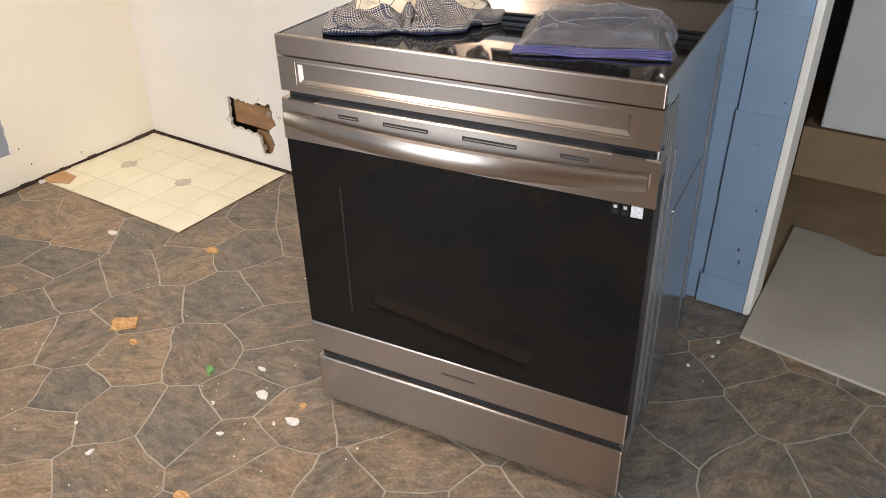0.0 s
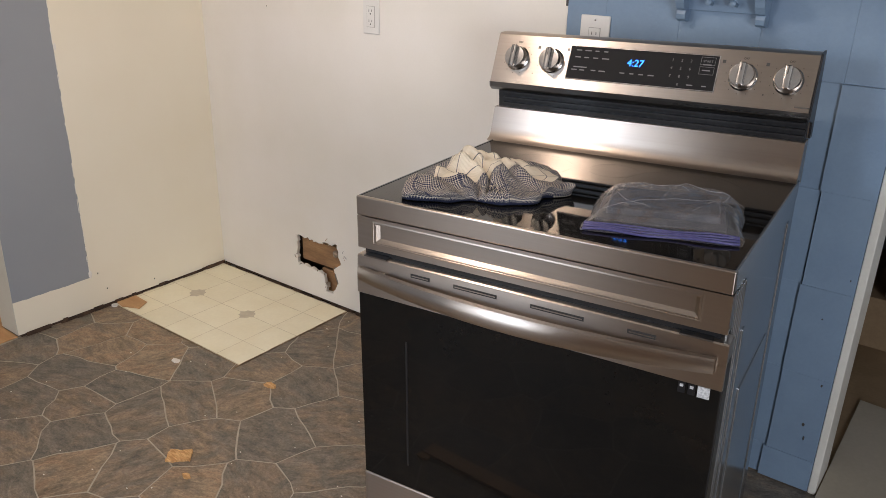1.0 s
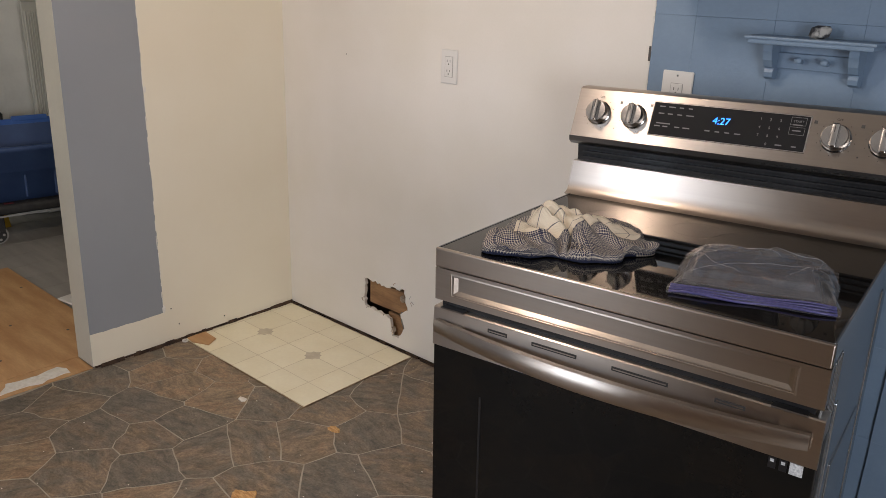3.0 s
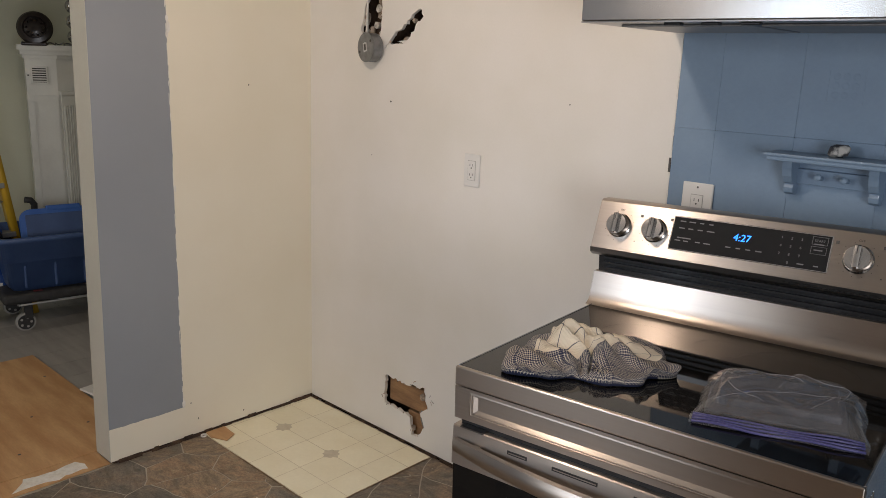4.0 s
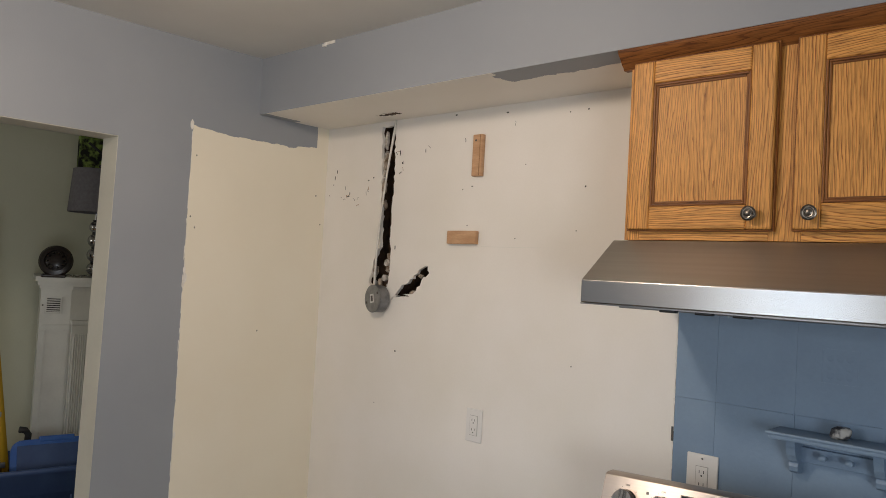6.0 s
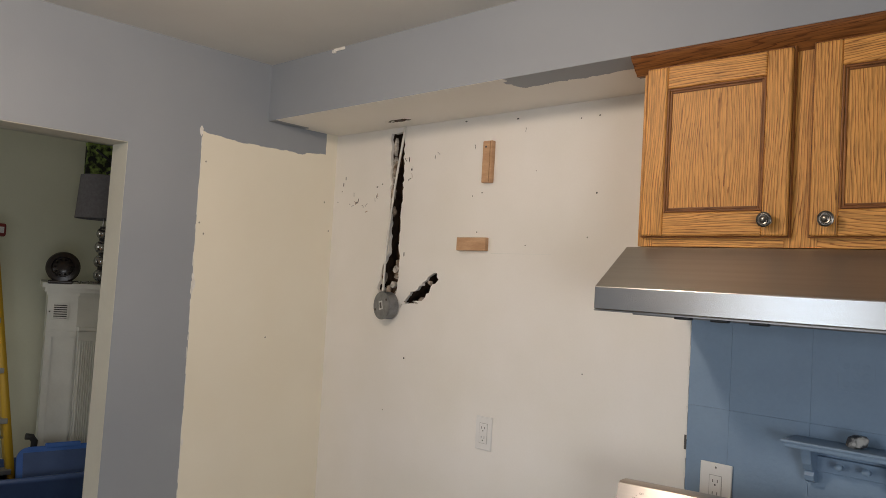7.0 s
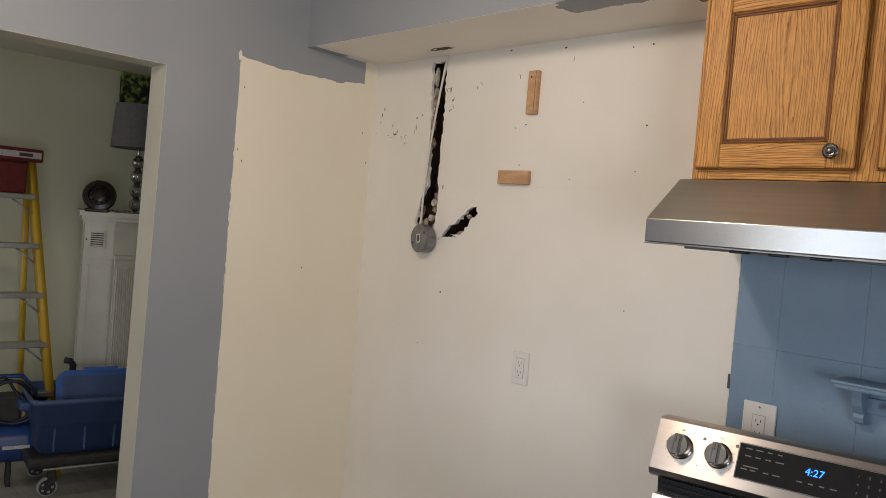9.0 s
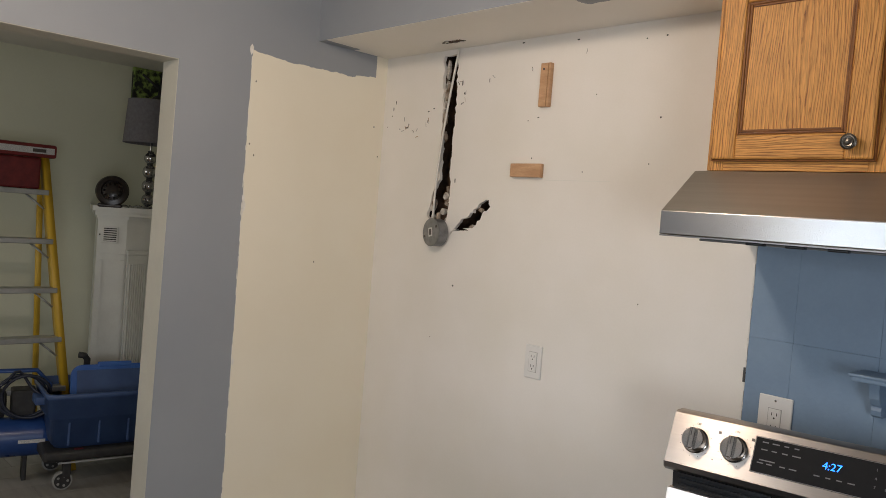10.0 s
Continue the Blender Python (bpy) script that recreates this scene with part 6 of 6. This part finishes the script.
for sgn, nm in ((0, "rail"), (-1, "rail")):
    xt, xb = (-0.02, 0.155) if sgn == 0 else (-0.40, -0.58)
    bm = bmesh.new()
    a = [bm.verts.new((x, y, z)) for x, y, z in ((xb - 0.018, -0.02, 0.0), (xb + 0.018, -0.02, 0.0), (xb + 0.018, 0.055, 0.0), (xb - 0.018, 0.055, 0.0))]
    b = [bm.verts.new((x, y, z)) for x, y, z in ((xt - 0.018, 0.22, 1.80), (xt + 0.018, 0.22, 1.80), (xt + 0.018, 0.295, 1.80), (xt - 0.018, 0.295, 1.80))]
    bm.faces.new(a[::-1])
    bm.faces.new(b)
    for k in range(4):
        bm.faces.new((a[k], a[(k + 1) % 4], b[(k + 1) % 4], b[k]))
    part("front_rail", bm, M_YELLOW, lad, "yellow fibreglass rail")
    bm = bmesh.new()
    tube(bm, [(xb, 0.72, 0.0), (xt, 0.30, 1.78)], 0.018, 8)
    part("rear_rail", bm, M_YELLOW, lad, "yellow fibreglass rear rail")
for k in range(6):
    z = 0.208 + 0.277 * k
    f = z / 1.80
    xr, xl = 0.155 - 0.175 * f, -0.58 + 0.18 * f
    yy = -0.02 + 0.24 * f
    st = part("step", boxed((xl + 0.0, yy - 0.012, z - 0.030), (xr - 0.0, yy + 0.078, z), 0.004), M_ALU, lad, "grooved aluminium step")
    part("step_brace", tube(bmesh.new(), [(xr - 0.11, yy + 0.03, z - 0.03), (xr - 0.018, yy + 0.0, z - 0.11)], 0.006, 6), M_ALU, st)
part("top_cap", boxed((-0.46, 0.18, 1.775), (0.03, 0.36, 1.85), 0.012), M_RED, lad, "red plastic top cap with a pale label")
part("cap_label", boxed((-0.36, 0.177, 1.795), (0.015, 0.1815, 1.83)), M_LABEL, lad)
part("cap_print", boxed((-0.10, 0.1755, 1.803), (-0.03, 0.1775, 1.822)), M_INK, lad)
solo("red_tool_box", boxed((-0.37, 0.20, 1.5935), (-0.045, 0.285, 1.772), 0.012), M_RED, "dusty red metal box standing on the ladder's upper step", "tool box", LM)

# mantel
mant = thing("fireplace_mantel", pose(-2.20, -0.355, 0.006), "white painted fireplace mantel with a fluted pilaster and a small vent", "mantel")
body_m = [(0.0, 0.0), (0.0635, 0.150), (0.0635, 1.25), (-0.6, 1.25), (-0.6, 0.20), (-0.30, 0.10)]
part("body", prism(bmesh.new(), body_m, 2, 0.0, 1.445), M_MANTEL, mant)
fr = Matrix.Translation((0.0, 0.0, 0.0)) @ Matrix.Rotation(math.atan2(0.165, 0.07), 4, "Z")


def on_front(lo, hi, bevel=0.0):
    b = boxed(lo, hi, bevel)
    bmesh.ops.transform(b, matrix=fr, verts=b.verts)
    return b


part("side_panel_frame", on_front((0.012, -0.012, 0.10), (0.158, -0.0005, 0.13)), M_MANTEL, mant)
part("side_panel_frame", on_front((0.012, -0.012, 1.20), (0.158, -0.0005, 1.235)), M_MANTEL, mant)
part("side_panel_frame", on_front((0.005, -0.012, 0.131), (0.035, -0.0005, 1.199)), M_MANTEL, mant)
part("side_panel_frame", on_front((0.135, -0.012, 0.131), (0.158, -0.0005, 1.199)), M_MANTEL, mant)
vent = part("vent", on_front((0.026, -0.010, 1.30), (0.117, -0.0005, 1.40), 0.002), M_MANTEL, mant, "small slatted vent")
part("vent_opening", on_front((0.036, -0.012, 1.31), (0.107, -0.0095, 1.39)), M_SOCKET, vent)
for k in range(6):
    part("vent_slat", on_front((0.036, -0.0165, 1.313 + 0.013 * k), (0.107, -0.0118, 1.319 + 0.013 * k)), M_MANTEL, vent)
part("vent_knob", on_front((0.010, -0.018, 1.345), (0.018, -0.0005, 1.353)), M_INK, vent)
pil = part("pilaster", boxed((0.064, 0.156, 0.0), (0.085, 0.350, 1.235), 0.003), M_MANTEL, mant, "fluted white pilaster")
for k in range(13):
    part("flute", lathe(bmesh.new(), [(0.0056, 0.06), (0.0056, 1.18)], 10, Matrix.Translation((0.0870, 0.172 + 0.0135 * k, 0.0))), M_MANTEL, pil)
part("pilaster_cap", boxed((0.064, 0.150, 1.236), (0.097, 0.360, 1.262), 0.004), M_MANTEL, mant)
for k, (o, z0, z1) in enumerate(((0.02, 1.445, 1.465), (0.045, 1.465, 1.490), (0.075, 1.490, 1.520))):
    ring = [(0.0 + o * 0.4, -o * 0.6), (0.0635 + o, 0.150), (0.0635 + o, 1.25), (-0.6, 1.25), (-0.6, 0.20 - o * 0.6), (-0.30, 0.10 - o * 0.6)]
    part("mantel_shelf", prism(bmesh.new(), ring, 2, z0 + 0.0002, z1), M_MANTEL, mant)

# lamp on the mantel
lamp = thing("table_lamp", pose(-2.22, -0.055, 1.520), "table lamp with stacked glass globes and a grey drum shade", "lamp")
part("base", lathe(bmesh.new(), [(0.055, 0.0), (0.058, 0.006), (0.05, 0.014), (0.018, 0.02)], 28, I4), M_GLOBE, lamp)
z = 0.02
for r in (0.040, 0.043, 0.043, 0.038):
    part("globe", lathe(bmesh.new(), [(max(0.004, r * math.sin(math.pi * k / 12)), z + r - r * math.cos(math.pi * k / 12)) for k in range(13)], 24, I4), M_GLOBE, lamp, "mirrored glass globe")
    z += 2 * r + 0.003
    part("collar", lathe(bmesh.new(), [(0.018, z - 0.006), (0.018, z + 0.003)], 18, I4), M_RUBBER, lamp)
part("stem", lathe(bmesh.new(), [(0.007, z), (0.007, z + 0.14)], 12, I4), M_GLOBE, lamp)
part("shade", lathe(bmesh.new(), [(0.165, 0.405), (0.168, 0.407), (0.150, 0.672), (0.147, 0.672), (0.161, 0.405)], 40, I4, True), M_SHADE, lamp, "grey fabric drum shade")

# dark ornament and wires on the mantel
orn = thing("round_ornament", pose(-2.14, -0.305, 1.520, 0, 0, 66), "round black glazed spiral ornament on the mantel", "ornament")
om = Matrix.Translation((0, 0, 0.098)) @ Matrix.Rotation(radians(78), 4, "X")
part("dish", lathe(bmesh.new(), [(0.02, -0.03), (0.07, -0.028), (0.092, -0.01), (0.094, 0.0), (0.085, 0.012), (0.062, 0.018), (0.058, 0.010), (0.035, 0.020), (0.015, 0.024), (0.002, 0.022)], 36, om), M_ORNAMENT, orn)
for k in range(10):
    r = radians(36 * k)
    part("ridge", lathe(bmesh.new(), [(0.004, 0.0), (0.007, 0.01), (0.003, 0.03)], 8, om @ Matrix.Translation((0.045 * math.cos(r), 0.045 * math.sin(r), 0.006))), M_ORNAMENT, orn)
part("foot", boxed((-0.075, -0.03, 0.0), (0.06, 0.05, 0.022), 0.008), M_ORNAMENT, orn)
wires = []
for k in range(30):
    wires.append((-2.12 + 0.02 * math.sin(k * 0.9), -0.28 + 0.007 * k, 1.524 + 0.012 * abs(math.sin(k * 0.7)) + 0.004))
solo("tangled_wires", tube(bmesh.new(), wires, 0.004, 6), M_GLOBE, "tangled silver wires lying on the mantel", "wires")
pic = thing("canvas_picture", pose(-2.895, 0.06, 2.085), "canvas print of green leaves and dark branches on the wall", "picture")
part("canvas", boxed((0.0, 0.0, 0.0), (0.035, 0.55, 0.40), 0.003), M_LEAFPIC, pic)
for a, b in (((0.0362, 0.16, 0.02), (0.0362, 0.20, 0.38)), ((0.0362, 0.14, 0.20), (0.0362, 0.30, 0.30)), ((0.0362, 0.06, 0.36), (0.0362, 0.24, 0.24))):
    part("printed_branch", tube(bmesh.new(), [a, b], 0.010, 6), M_RUBBER, pic)
dish = thing("plastic_dish", pose(-0.50, -0.60, 0.0, 0, 0, 10), "pale grey plastic tray lying on the plank floor", "tray")
part("tray", boxed((-0.20, -0.10, 0.0), (0.16, 0.25, 0.022), 0.010, 3), M_WHITEBOX, dish)
part("tray_rim", boxed((-0.225, -0.125, 0.0225), (0.185, 0.275, 0.032), 0.005), M_PLATE, dish)
part("tray_well", boxed((-0.185, -0.085, 0.0315), (0.145, 0.235, 0.0335)), M_TUB, dish)

# ---- windows and ceiling lamp outside the view ----


def window(name, m, w, h):
    ob = tagged(thing(name, m, "white framed window out of view, with a lamp in its opening", "window"), kind="structure")
    for lo, hi in (((-0.05, -0.06, -0.05), (0.0, 0.06, h + 0.05)), ((w, -0.06, -0.05), (w + 0.05, 0.06, h + 0.05)), ((0.0002, -0.06, -0.05), (w - 0.0002, 0.06, 0.0)), ((0.0002, -0.06, h), (w - 0.0002, 0.06, h + 0.05)),
                   ((w / 2 - 0.02, -0.03, 0.0002), (w / 2 + 0.02, 0.03, h - 0.0002))):
        part("window_frame", boxed(lo, hi, 0.004), M_TRIM, ob)


window("window_1", pose(0.15, -4.25, 0.75), 1.35, 1.35)
# these next two windows are added as frames for the fill lamps
window("added_side_window", pose(4.45, -3.4, 0.65, 0, 0, 90), 1.2, 1.1)
window("added_next_room_window", pose(-2.55, -3.65, 0.9), 1.3, 1.2)
fix = thing("ceiling_lamp", pose(1.20, -1.50, CEIL), "flush white ceiling lamp with a warm glass dome", "ceiling lamp")
part("base", lathe(bmesh.new(), [(0.13, -0.008), (0.135, -0.0002)], 32, I4), M_TRIM, fix)
part("dome", lathe(bmesh.new(), [(0.03, -0.028), (0.09, -0.024), (0.12, -0.016), (0.128, -0.0082)], 32, I4), M_BULB, fix)

# ---- painted-over wall tiles ----
zs = [0.10, 0.35, 0.60, 0.85, 1.11, 1.362, 1.617]
for j in range(-1, 6):
    z0, z1 = (0.004, 0.10) if j < 0 else (zs[j], zs[j + 1])
    for i in range(5):
        x0, x1 = (1.655, 1.773, 1.980, 2.187, 2.394)[i], (1.773, 1.980, 2.187, 2.394, 2.520)[i]
        out = 0.0 + rng.uniform(0.0, 0.0014) + (0.010 if i == 4 and z0 < 1.05 else 0.0)
        sh = rng.uniform(-0.012, 0.008) if i == 4 and z0 < 1.05 else 0.0
        part("wall_tile", boxed((x0 + 0.0002 + sh, -out - 0.0035, z0 + 0.0002), (x1 - 0.0002, 0.0042, z1 - 0.0002), 0.0004, 1), M_BLUE, wall_blue)
for k in range(9):
    bm = bmesh.new()
    cx, cz = 2.060 + 0.022 * (k % 3), 1.47 + 0.022 * (k // 3)
    bmesh.ops.create_icosphere(bm, subdivisions=2, radius=0.009, matrix=Matrix.Translation((cx, -0.0042, cz)) @ Matrix.Diagonal((1, 0.07, 1, 1)))
    part("relief_motif", bm, M_BLUE, wall_blue)
for lo, hi in (((2.040, -0.0054, 1.449), (2.124, -0.0045, 1.452)), ((2.040, -0.0054, 1.533), (2.124, -0.0045, 1.536)), ((2.040, -0.0054, 1.4521), (2.043, -0.0045, 1.5329)), ((2.121, -0.0054, 1.4521), (2.124, -0.0045, 1.5329))):
    part("relief_border", boxed(lo, hi), M_BLUE, wall_blue)
for x, z, w, h in ((2.496, 0.335, 0.006, 0.009), (2.474, 0.205, 0.008, 0.012), (2.482, 0.165, 0.005, 0.016), (2.462, 0.52, 0.005, 0.005), (2.505, 0.64, 0.004, 0.006)):
    bm = bmesh.new()
    bmesh.ops.create_icosphere(bm, subdivisions=1, radius=0.5, matrix=Matrix.Translation((x, -0.0150, z)) @ Matrix.Diagonal((w, 0.004, h, 1)))
    part("paint_chip", bm, M_INK, wall_blue, smooth=None)
